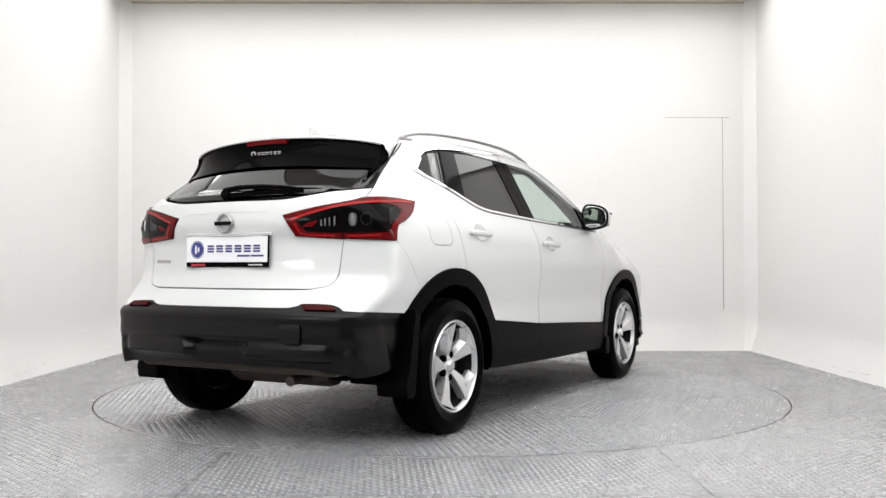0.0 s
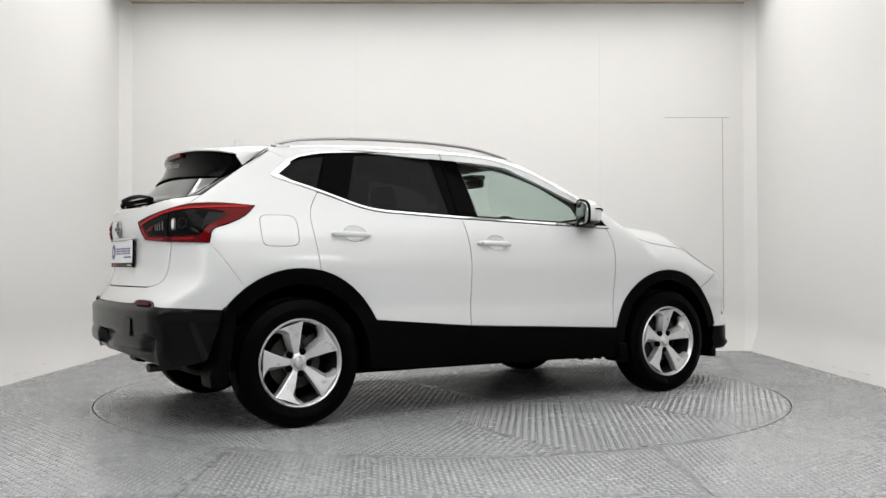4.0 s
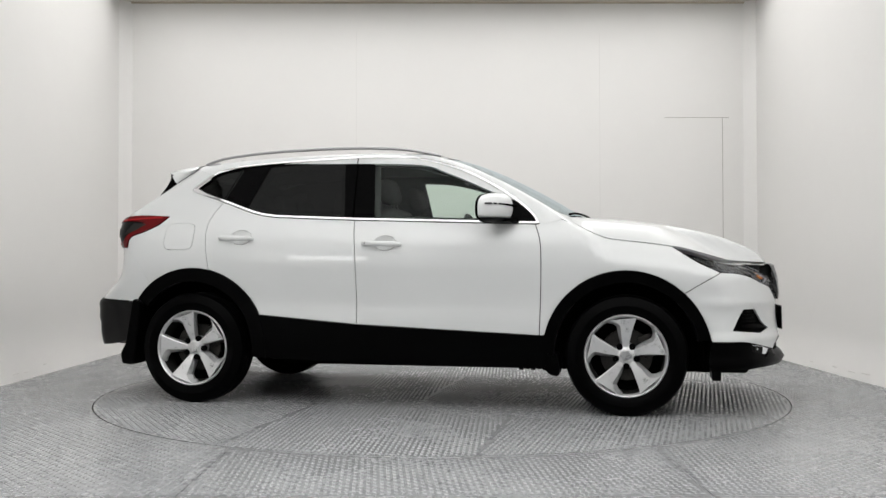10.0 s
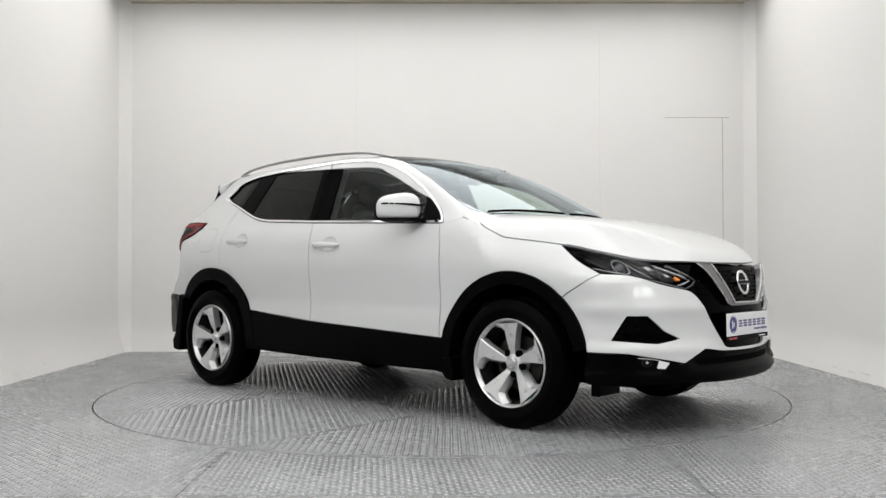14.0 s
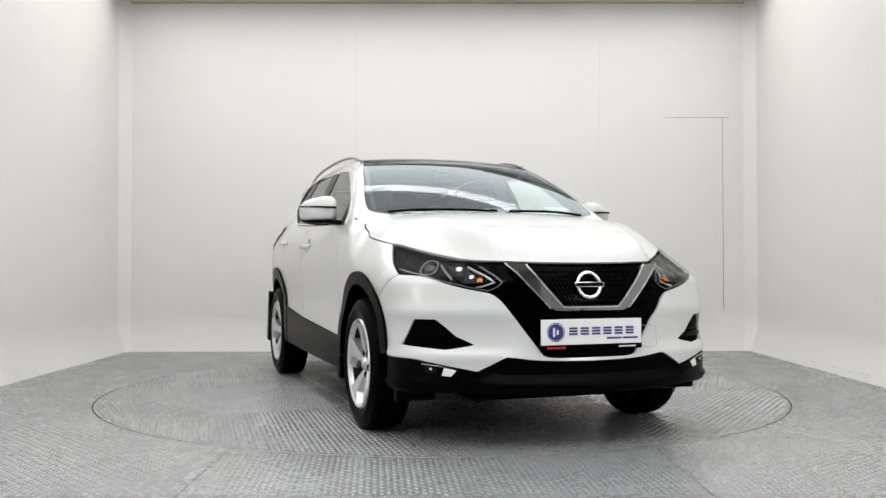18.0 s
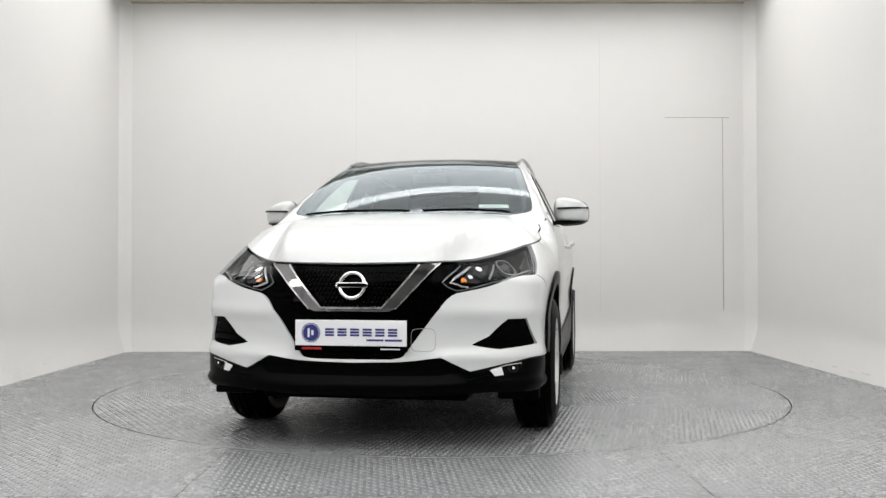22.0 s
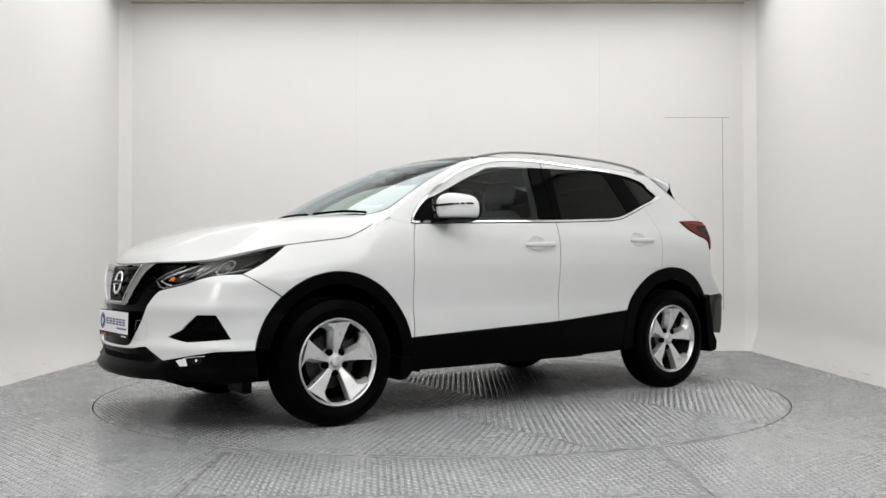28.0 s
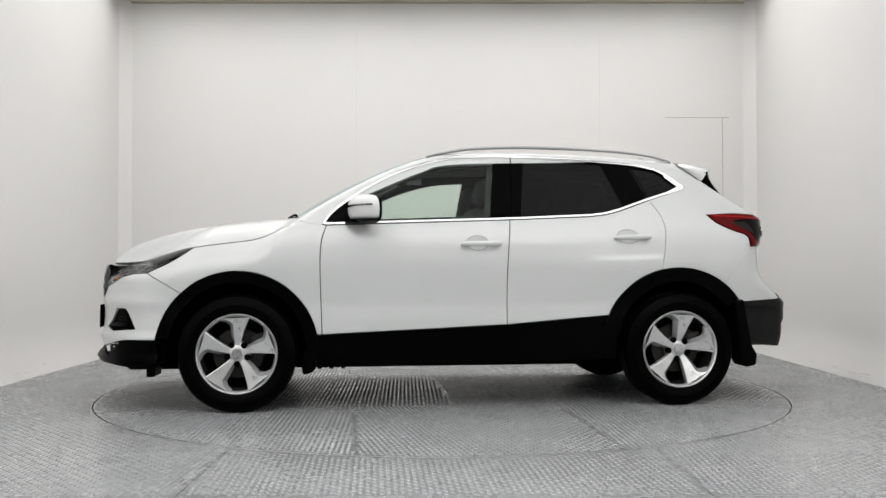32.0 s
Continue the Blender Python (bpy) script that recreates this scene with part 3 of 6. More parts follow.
# flush door in the back wall: its joints, and the joints of the wall panels
joint("trim_1", (2.851, YB - 0.003, 0.40), (2.855, YB + 0.01, 2.335), "thin dark upright joint of a flush door")
joint("trim_2", (2.27, YB - 0.003, 2.337), (2.92, YB + 0.01, 2.341), "thin dark level joint over a flush door")
joint("trim_3", (-0.834, YB - 0.0012, 0.40), (-0.832, YB + 0.01, 3.2), "hair joint between white wall panels", M_HAIR)
joint("trim_4", (1.615, YB - 0.0012, 0.40), (1.617, YB + 0.01, 3.2), "hair joint between white wall panels", M_HAIR)
for k, (x0, y0, x1, z0) in enumerate([(XL + 0.082, 0.42, 0.10, 0.055), (XL + 0.082, 0.60, 0.06, 0.05), (XL + 0.078, 0.95, 0.05, 0.075), (XR - 0.082, 0.30, 0.12, 0.06), (XR - 0.082, 0.55, 0.09, 0.05), (XR - 0.082, 0.85, 0.07, 0.055), (XR - 0.082, 1.3, 0.05, 0.05)]):
    side = 1 if x0 < 0 else -1
    bm = bmesh.new()
    box(bm, (-0.003, 0, 0), (0.003, x1, 0.006), pose(x0, y0, z0, 0, 0, 0), bevel=0.001)
    tagged(part("scuff_mark", bm, M_HAIR, None), "thin grey scuff on the foot of the white wall", "mark", group="scuffs on the wall foot", kind="structure")


def side_lamp(x, y, yaw):
    lamp = tagged(new("stand_lamp"), "soft studio lamp on a dark stand beside the camera", "lamp", group="stand lamps")
    bm = bmesh.new()
    lathe(bm, [(0.012, 0.0), (0.012, 1.28)], 16, Matrix.Rotation(radians(90), 4, "X"))
    part("pole", bm, M_DARK, lamp, smooth=40)
    for k in range(3):
        bm = bmesh.new()
        a = 2 * math.pi * k / 3
        sweep(bm, [(0, 0, 0.25), (0.35 * math.cos(a), 0.35 * math.sin(a), 0.012)], [(-0.01, -0.01), (0.01, -0.01), (0.01, 0.01), (-0.01, 0.01)])
        part("leg", bm, M_DARK, lamp)
    bm = bmesh.new()
    box(bm, (-0.42, -0.10, 1.28), (0.42, 0.0, 1.66), bevel=0.02)
    part("lamp_head", bm, M_DARK, lamp)
    for z in (1.30, 1.49):
        bm = bmesh.new()
        box(bm, (-0.40, 0.001, z), (0.40, 0.012, z + 0.15), bevel=0.004)
        part("diffuser", bm, M_SIDELAMP, lamp)
    lamp.matrix_basis = pose(x, y, 0, 0, 0, yaw)


side_lamp(2.75, -4.1, 40)
side_lamp(-2.75, -4.1, -40)

# ---- the car ----
car = tagged(new("car"), "white five-door crossover car with black plastic cladding on a turntable", "car")

RW, FW, WZ = -1.323, 1.323, 0.338  # axles
TYRE_R, TYRE_W = 0.342, 0.215
RIM_R = 0.232


def rot_half(pts):
    """Mirror a half outline (centre top to centre bottom, left side) into a whole one."""
    return list(pts) + [(-u, v) for u, v in reversed(pts) if abs(u) > 1e-6]


BELT_F = [(0.812, 1.086), (0.134, 1.108), (-0.286, 1.122)]
BELT_R = [(-0.286, 1.122), (-0.676, 1.140), (-0.811, 1.148), (-0.946, 1.173), (-1.175, 1.251)]
GAP_A = [(0.836, 0.446), (0.848, 0.816), (0.842, 0.983), (0.812, 1.086)]
GAP_B = [(-0.258, 0.496), (-0.261, 0.851), (-0.286, 1.122)]
GAP_C = [(-1.175, 1.251), (-1.232, 1.161), (-1.248, 1.054), (-1.208, 0.830)]
ARCH_R = [(RW + 0.488 * math.cos(a) * 1.0, WZ + 0.497 * math.sin(a)) for a in np.radians(np.linspace(77, 26, 8))]
CLAD = [(-0.892, 0.548), (-0.258, 0.496), (0.836, 0.446)]

CUP_R, CUP_F = oval(-1.005, 1.022, 0.066, 0.043), oval(-0.080, 0.982, 0.066, 0.043)
front_doors = skin("front_door", loop(GAP_A, BELT_F, list(reversed(GAP_B)), CLAD[1:]), "side", M_PAINT, car, step=0.04, backing=True, holes=(CUP_F,))
rear_doors = skin("rear_door", loop(GAP_B, BELT_R, GAP_C[:-1] + [ARCH_R[0]], ARCH_R + [CLAD[0]], CLAD[:2]), "side", M_PAINT, car, step=0.04, backing=True, holes=(CUP_R,))

# front wings
SEAM_F = (1.840, 0.806)
ARCH_F = [(FW + 0.470 * math.cos(a), WZ + 0.479 * math.sin(a)) for a in np.radians(np.linspace(167, 47, 14))]
HOODLINE = [(1.580, 0.955), (1.50, 0.966), (1.428, 0.975), (1.310, 0.989), (1.220, 1.003), (1.135, 1.036), (1.058, 1.077), (1.030, 1.093)]
skin("front_wing", loop([(0.836, 0.446), (0.868, 0.445)], ARCH_F, [ARCH_F[-1], SEAM_F], [SEAM_F, (1.712, 0.868), (1.580, 0.955)],
                        HOODLINE, [HOODLINE[-1], (0.96, 1.114)], [(0.96, 1.114), (0.86, 1.094), (0.812, 1.086)], list(reversed(GAP_A))), "side", M_PAINT, car, step=0.035, backing=True)

# roof sides with the windscreen pillars, and rear quarters
DLO_TOP = [(0.837, 1.091), (0.802, 1.147), (0.739, 1.206), (0.654, 1.270), (0.569, 1.324), (0.395, 1.416), (0.219, 1.480), (0.04, 1.519), (-0.14, 1.531), (-0.32, 1.532), (-0.735, 1.514), (-1.082, 1.489), (-1.245, 1.458)]
DLO_REAR = [(-1.245, 1.458), (-1.300, 1.430), (-1.412, 1.350), (-1.418, 1.333), (-1.402, 1.322)]
DLO_LOW = [(-1.402, 1.322), (-1.175, 1.251), (-0.946, 1.173), (-0.811, 1.148), (-0.676, 1.140), (-0.286, 1.122), (0.134, 1.108), (0.812, 1.086)]
skin("roof_side", loop([(0.848, 1.084), (0.96, 1.108)], [(0.96, 1.108), (0.918, 1.160), (0.795, 1.236), (0.587, 1.352), (0.404, 1.440), (0.207, 1.514), (0.0, 1.544), (-0.35, 1.553), (-0.9, 1.540), (-1.3, 1.510), (-1.42, 1.482)],
                       [(-1.42, 1.482), (-1.30, 1.430)], list(reversed(DLO_TOP + [(-1.30, 1.43)])), [DLO_TOP[0], (0.848, 1.084)]), "side", M_PAINT, car, step=0.02, off=0.001, gap=0.0, thick=0.002)
QARCH = [(RW + 0.488 * math.cos(a), WZ + 0.497 * math.sin(a)) for a in np.radians(np.linspace(127, 82, 8))]
SEAM_END = QARCH[0]
QUARTER = loop([(-1.30, 1.43), (-1.42, 1.482)], [(-1.42, 1.482), (-1.50, 1.424), (-1.554, 1.384), (-1.60, 1.350), (-1.665, 1.305), (-1.73, 1.260), (-1.795, 1.214), (-1.865, 1.168)],
               [(-1.865, 1.168), (-1.76, 1.172), (-1.536, 1.162)], [(-1.536, 1.162), (-1.60, 1.105), (-1.69, 1.062), (-1.775, 1.030), (-1.795, 0.962)],
               [(-1.795, 0.962), SEAM_END], QARCH + [ARCH_R[0]], list(reversed(GAP_C[:-1] + [ARCH_R[0]])),
               [(-1.175, 1.251), (-1.402, 1.322)], [(-1.402, 1.322), (-1.418, 1.333), (-1.412, 1.350), (-1.30, 1.43)])
FUEL = oval(-1.430, 1.031, 0.102, 0.084, 40, 0.42)
skin("rear_quarter", QUARTER, "side", M_PAINT, car, step=0.035, gap=0.0006, both=False, backing=True)
quarter = skin("rear_quarter", QUARTER, "side", M_PAINT, car, step=0.035, gap=0.0006, both=False, right=True, backing=True, holes=(FUEL,))
skin("fuel_flap", FUEL, "side", M_PAINT, quarter[0], both=False, right=True, gap=0.0022)

# side glass, black pillars and bright frame
PILLAR = loop(DLO_TOP, DLO_REAR, DLO_LOW, [DLO_LOW[-1], DLO_TOP[0]])
GF = loop([(0.625, 1.258), (0.55, 1.306), (0.39, 1.393), (0.21, 1.456), (0.04, 1.494), (-0.14, 1.507), (-0.215, 1.509)], [(-0.215, 1.509), (-0.165, 1.13)], [(-0.165, 1.13), (0.134, 1.122), (0.70, 1.103)], [(0.70, 1.103), (0.625, 1.258)])
GR = loop([(-0.405, 1.505), (-0.735, 1.492), (-0.90, 1.482)], [(-0.90, 1.482), (-1.005, 1.212)], [(-1.005, 1.212), (-0.92, 1.182), (-0.80, 1.162), (-0.676, 1.155), (-0.355, 1.140)], [(-0.355, 1.140), (-0.405, 1.505)])
GQ = loop([(-1.075, 1.468), (-1.235, 1.440), (-1.30, 1.405)], [(-1.30, 1.405), (-1.380, 1.343)], [(-1.380, 1.343), (-1.165, 1.270)], [(-1.165, 1.270), (-1.075, 1.468)])
skin("window_surround", PILLAR, "side", M_GLOSSBLACK, car, "gloss black window pillars", step=0.025, off=-0.004, gap=0.0, holes=(GF, GR, GQ))
skin("front_side_window", GF, "side", M_CLEAR, car, "clear greenish side glass", step=0.05, off=-0.008, gap=-0.004, thick=0)
skin("rear_side_window", GR, "side", M_PRIVACY, car, "dark tinted side glass", step=0.05, off=-0.008, gap=-0.004, thick=0)
skin("quarter_window", GQ, "side", M_PRIVACY, car, "dark tinted side glass", step=0.05, off=-0.008, gap=-0.004, thick=0)
skin("window_trim", PILLAR, "side", M_CHROME, car, "bright chrome strip round the side windows", step=0.018, off=0.0065, gap=0.0015, thick=0.010,
     holes=([tuple(q) for q in inset(PILLAR, 0.014)],))

# black cladding: arches and sills
A_IN = 0.402


def arch_band(cx, ro, a0, a1, n=30, ri=A_IN, foot=None):
    outer = [(cx + ro[0] * math.cos(a), WZ + ro[1] * math.sin(a)) for a in np.radians(np.linspace(a0, a1, n))]
    inner = [(cx + ri * math.cos(a), WZ + (ri + 0.012) * math.sin(a)) for a in np.radians(np.linspace(a1, a0, n))]
    return outer + inner


skin("wheel_arch_trim", arch_band(FW, (0.470, 0.479), 12, 184), "side", M_BLACK, car, "black plastic wheel arch cladding", step=0.03, off=0.014, gap=0.0, thick=0.05)
skin("wheel_arch_trim", arch_band(RW, (0.488, 0.497), -6, 142), "side", M_BLACK, car, "black plastic wheel arch cladding", step=0.03, off=0.014, gap=0.0, thick=0.05)
SILL = loop(CLAD, [CLAD[2], (0.868, 0.444)], [(0.868, 0.444), (0.905, 0.33), (0.915, 0.262)], [(0.915, 0.262), (0.0, 0.268), (-0.84, 0.285)], [(-0.84, 0.285), (-0.86, 0.42), (-0.892, 0.548)])
skin("sill_trim", SILL, "side", M_BLACK, car, "black plastic sill cladding", step=0.04, off=0.010, gap=0.001, thick=0.05)

skin("sill_joint", ribbon(cr([(-0.258, 0.494), (-0.262, 0.41), (-0.264, 0.34)]), 0.005), "side", M_DARK, car, "dark joint in the sill cladding", step=0.03, off=0.0115, gap=0.0, thick=0)

# bonnet, windscreen, roof
def noseline(y, z):
    o = np.array([[2.6, y, z]])
    q = cast(o, np.array([[-1.0, 0, 0]]), 2.2)[0]
    return q[0], q[1]


EDGE = [tuple(q[:2]) for q in lay(cr(HOODLINE) + [HOODLINE[-1]], "side")]
NOSE_EDGE = [noseline(y, np.interp(y, [0, 0.20, 0.385, 0.46, 0.52, 0.60, 0.65, 0.70], [0.855, 0.857, 0.861, 0.867, 0.877, 0.898, 0.914, 0.933])) for y in [0, 0.1, 0.2, 0.26, 0.31, 0.35, 0.38, 0.41, 0.44, 0.47, 0.50, 0.54, 0.58, 0.62, 0.66, 0.70]]
HOOD_H = cr(NOSE_EDGE + [EDGE[0]]) \
    + [tuple(q) for q in EDGE] + cr([EDGE[-1], (1.000, 0.690), (0.992, 0.665)]) + cr([(0.992, 0.665), (1.045, 0.45), (1.062, 0.3), (1.075, 0.0)]) + [(1.075, 0.0)]
skin("bonnet", [HOOD_H[0]] + [(x, y) for x, y in HOOD_H[1:-1]] + [HOOD_H[-1]] + [(x, -y) for x, y in reversed(HOOD_H[1:-1])], "top", M_PAINT, car, both=False, step=0.03, off=0.001)
SCREEN_H = cr([(1.095, 0.0), (1.07, 0.3), (1.01, 0.60), (0.95, 0.69)]) + cr([(0.95, 0.69), (0.918, 0.712), (0.795, 0.700), (0.587, 0.652), (0.404, 0.610), (0.245, 0.570)]) + cr([(0.245, 0.570), (0.27, 0.3), (0.28, 0.0)]) + [(0.28, 0.0)]


def whole(h):
    return [h[0]] + list(h[1:-1]) + [h[-1]] + [(x, -y) for x, y in reversed(h[1:-1])]


PILLAR_TOP = cr([(1.06, 0.640), (1.01, 0.602), (0.95, 0.692), (0.918, 0.714), (0.795, 0.702), (0.587, 0.654), (0.404, 0.612), (0.245, 0.572), (0.05, 0.600), (-0.6, 0.600), (-1.0, 0.594), (-1.40, 0.578)]) + cr([(-1.40, 0.578), (-1.40, 0.604)]) + cr([(-1.40, 0.604), (-1.0, 0.618), (-0.6, 0.624), (0.05, 0.636), (0.25, 0.664), (0.60, 0.738), (0.90, 0.790), (1.05, 0.79)]) + cr([(1.05, 0.79), (1.06, 0.640)])
skin("windscreen_pillar", PILLAR_TOP, "top", M_PAINT, car, "white windscreen pillar and roof edge", step=0.02, off=-0.0012, gap=0.0, thick=0.02)
skin("windscreen", whole(SCREEN_H), "top", M_SCREEN, car, "clear windscreen with a grey reflection", both=False, step=0.05, off=-0.002, thick=0)
ROOF_H = cr([(0.275, 0.0), (0.27, 0.3), (0.25, 0.595)]) + cr([(0.25, 0.595), (0.1, 0.600), (-0.6, 0.602), (-1.45, 0.58), (-1.5, 0.57)]) + cr([(-1.5, 0.57), (-1.53, 0.3), (-1.54, 0.0)]) + [(-1.54, 0.0)]
GLASS_ROOF = [(0.272, 0.0)] + cr([(0.268, 0.3), (0.245, 0.56), (0.15, 0.575), (-0.9, 0.56), (-1.0, 0.50), (-1.02, 0.3)]) + [(-1.02, 0.0)]
skin("roof_panel", whole(ROOF_H), "top", M_PAINT, car, both=False, step=0.05, off=-0.002, holes=([tuple(q) for q in inset(whole(GLASS_ROOF), 0.006)],))
skin("glass_roof", whole(GLASS_ROOF), "top", M_GLOSSBLACK, car, "black panoramic glass roof", both=False, step=0.06, off=0.0)

def wrap(x, z):
    """A place known in the side view, as (angle * ARC, z) for the nose or tail."""
    return polar(*lay([(x, z)], "side")[0])


def wrap_line(a, b, n=8):
    return [wrap(a[0] + (b[0] - a[0]) * i / n, a[1] + (b[1] - a[1]) * i / n) for i in range(n + 1)]


# nose
HEAD = [wrap(1.580, 0.955), ahead(0.70, 0.928), ahead(0.60, 0.893), ahead(0.46, 0.862), ahead(0.385, 0.770), ahead(0.465, 0.722), ahead(0.60, 0.752), ahead(0.715, 0.796), wrap(*SEAM_F)]
HEAD_OUT = loop([HEAD[0], HEAD[1], HEAD[2], HEAD[3]], [HEAD[3], HEAD[4]], [HEAD[4], HEAD[5]], [HEAD[5], HEAD[6], HEAD[7], HEAD[8]], [wrap(*SEAM_F), wrap(1.712, 0.868), wrap(1.580, 0.955)])
FOG_OUT = loop([polar(1.905, 0.812, 0.484), polar(1.962, 0.767, 0.598)], [polar(1.962, 0.767, 0.598), polar(2.028, 0.688, 0.598)], [polar(2.028, 0.688, 0.598), polar(2.058, 0.648, 0.560), polar(2.080, 0.610, 0.522)], [polar(2.080, 0.610, 0.522), polar(2.122, 0.540, 0.488)], [polar(2.122, 0.540, 0.488), polar(2.092, 0.602, 0.475), polar(2.060, 0.650, 0.466)], [polar(2.060, 0.650, 0.466), polar(1.905, 0.812, 0.484)])
V_EDGE = [ahead(0.0, 0.428), ahead(0.19, 0.429), ahead(0.235, 0.440), ahead(0.32, 0.556), ahead(0.42, 0.690), ahead(0.465, 0.722)]
ARCH_FB = [wrap(FW + 0.470 * math.cos(a), WZ + 0.479 * math.sin(a)) for a in np.radians(np.linspace(46, 10, 8))]
LOW_EDGE = [wrap(1.786, 0.421), polar(1.95, 0.79, 0.418), ahead(0.74, 0.408), ahead(0.62, 0.384), ahead(0.53, 0.366), ahead(0.40, 0.430), ahead(0.245, 0.414), ahead(0.0, 0.408)]
BUMP_H = cr(V_EDGE[:3]) + cr(V_EDGE[2:]) + cr(HEAD[5:9]) + cr(wrap_line(SEAM_F, ARCH_F[-1]) + [ARCH_FB[0]]) + cr(ARCH_FB + [LOW_EDGE[0]]) + cr(LOW_EDGE[:5]) + cr(LOW_EDGE[4:6]) + cr(LOW_EDGE[5:]) + [LOW_EDGE[-1]]
def bumper_form(u, v):
    """A hollow round each vent, over a ledge that stands out below it."""
    up = lambda q, w: 1 / (1 + np.exp(-np.clip(q / w, -40, 40)))
    span = up(np.abs(u) - 0.33, 0.035) * up(0.98 - np.abs(u), 0.03)
    return span * (0.013 * np.exp(-((v - 0.432) / 0.026) ** 2) - 0.004 * np.exp(-((v - 0.515 - 0.06 * (np.abs(u) - 0.5)) / 0.042) ** 2) + 0.011 * np.exp(-((v - 0.632) / 0.036) ** 2))


skin("front_bumper", rot_half(BUMP_H), "front", M_PAINT, car, both=False, step=0.018, lift=bumper_form, backing=True, holes=(FOG_OUT, [(-a, b) for a, b in FOG_OUT]))
skin("bumper_vent", FOG_OUT, "front", M_GLOSSBLACK, car, "black bumper side vent", step=0.03, off=-0.016, gap=-0.006, thick=0)
GRILLE_H = [ahead(0, 0.846)] + cr([ahead(0.1, 0.846), ahead(0.44, 0.856), HEAD[3]]) + cr([HEAD[3], HEAD[4]]) + cr([HEAD[4], HEAD[5]]) + cr(list(reversed(V_EDGE))) + [V_EDGE[0]]
grille = skin("grille", rot_half(GRILLE_H), "front", M_GLOSSBLACK, car, "gloss black front grille", both=False, step=0.03, off=-0.012, gap=0.0, thick=0.02)[0]
LOWER_H = cr(list(reversed(LOW_EDGE))) + cr([LOW_EDGE[0], polar(1.79, 0.86, 0.33), polar(1.80, 0.85, 0.262)]) + cr([polar(1.80, 0.85, 0.262), polar(1.95, 0.79, 0.262), ahead(0.6, 0.272), ahead(0.3, 0.262), ahead(0, 0.262)]) + [ahead(0, 0.262)]


def lip(u, v):
    return 0.016 * np.exp(-((v - 0.298) / 0.022) ** 4) - 0.035 * np.exp(-((v - 0.372) / 0.036) ** 4) / (1 + np.exp((np.abs(u) - 0.46) / 0.02))


# Near-black patch: the intake opening's shade is put into its colour.
skin("lower_intake_shade", rot_half(cr([ahead(0, 0.402), ahead(0.25, 0.404), ahead(0.40, 0.412)]) + cr([ahead(0.40, 0.412), ahead(0.50, 0.340)]) + cr([ahead(0.50, 0.340), ahead(0.25, 0.334), ahead(0, 0.334)]) + [ahead(0, 0.334)]), "front", M_DARK, car, "near-black patch for the shade in the lower air intake", both=False, step=0.03, off=-0.026, gap=0.0, thick=0)
skin("lower_bumper", rot_half(LOWER_H), "front", M_BLACK, car, "black plastic lower front bumper", both=False, step=0.025, off=0.004, lift=lip, thick=0.06)
headlights = skin("headlight", HEAD_OUT, "front", M_GLOSSBLACK, car, "clear headlight with black bezel", step=0.03, off=-0.030, gap=-0.002, thick=0)
skin("lens", HEAD_OUT, "front", M_LENS, headlights, step=0.03, off=0.002, gap=0.002, thick=0.03)

# tail
def behind(y, z):
    return ahead(y, z, "rear")


TAIL_L = [wrap(-1.536, 1.162), wrap(-1.76, 1.172), behind(0.64, 1.146), behind(0.50, 1.120), behind(0.335, 1.083), behind(0.395, 0.985), behind(0.62, 0.970), wrap(-1.795, 0.962), wrap(-1.775, 1.030), wrap(-1.69, 1.062), wrap(-1.60, 1.105)]
TAIL_OUT = loop(TAIL_L[:5], TAIL_L[4:6], TAIL_L[5:8], TAIL_L[7:] + [TAIL_L[0]])
tails = skin("tail_light", TAIL_OUT, "rear", M_RED_DARK, car, "dark red tail light", step=0.025, off=0.006, gap=0.001, thick=0.03)
GATE_SIDE = [behind(0.62, 0.970), behind(0.612, 0.928), behind(0.60, 0.80), behind(0.57, 0.755), behind(0.50, 0.738)]
GATE_H = cr([behind(0, 1.160), behind(0.30, 1.160), behind(0.44, 1.176), behind(0.56, 1.200), wrap(-1.795, 1.214)]) + cr([wrap(-1.795, 1.214), wrap(-1.865, 1.168)]) \
    + cr([wrap(-1.865, 1.168), TAIL_L[2], TAIL_L[3], TAIL_L[4]]) + cr([TAIL_L[4], TAIL_L[5]]) + cr([TAIL_L[5], TAIL_L[6]]) + cr(GATE_SIDE) + cr([GATE_SIDE[-1], behind(0.0, 0.737)]) + [behind(0.0, 0.737)]
skin("tailgate", rot_half(GATE_H), "rear", M_PAINT, car, both=False, step=0.03, backing=True)
B_EDGE = [behind(0, 0.652), behind(0.42, 0.654), behind(0.47, 0.672), behind(0.63, 0.668), behind(0.69, 0.643), wrap(-1.705, 0.622)]
RB_H = [behind(0, 0.733)] + cr([behind(0.1, 0.733), behind(0.50, 0.734)]) + cr(list(reversed(GATE_SIDE))) + cr([TAIL_L[6], TAIL_L[7]]) + cr(wrap_line((-1.795, 0.962), SEAM_END)) \
    + cr([wrap(RW + 0.488 * math.cos(a), WZ + 0.497 * math.sin(a)) for a in np.radians(np.linspace(127, 144, 5))] + [B_EDGE[5]]) + cr([B_EDGE[5], B_EDGE[4]]) + cr(list(reversed(B_EDGE[:5]))) + [B_EDGE[0]]
skin("rear_bumper", rot_half(RB_H), "rear", M_PAINT, car, both=False, step=0.03, backing=True, gap=0.0006)
RL_H = cr(B_EDGE[:5]) + cr(B_EDGE[4:]) + cr([wrap(-1.71, 0.61), wrap(-1.75, 0.52), wrap(-1.785, 0.42), wrap(-1.80, 0.37)]) + cr([wrap(-1.80, 0.37), polar(-1.90, 0.76, 0.345), behind(0.6, 0.335), behind(0.5, 0.355), behind(0, 0.362)]) + [behind(0, 0.362)]
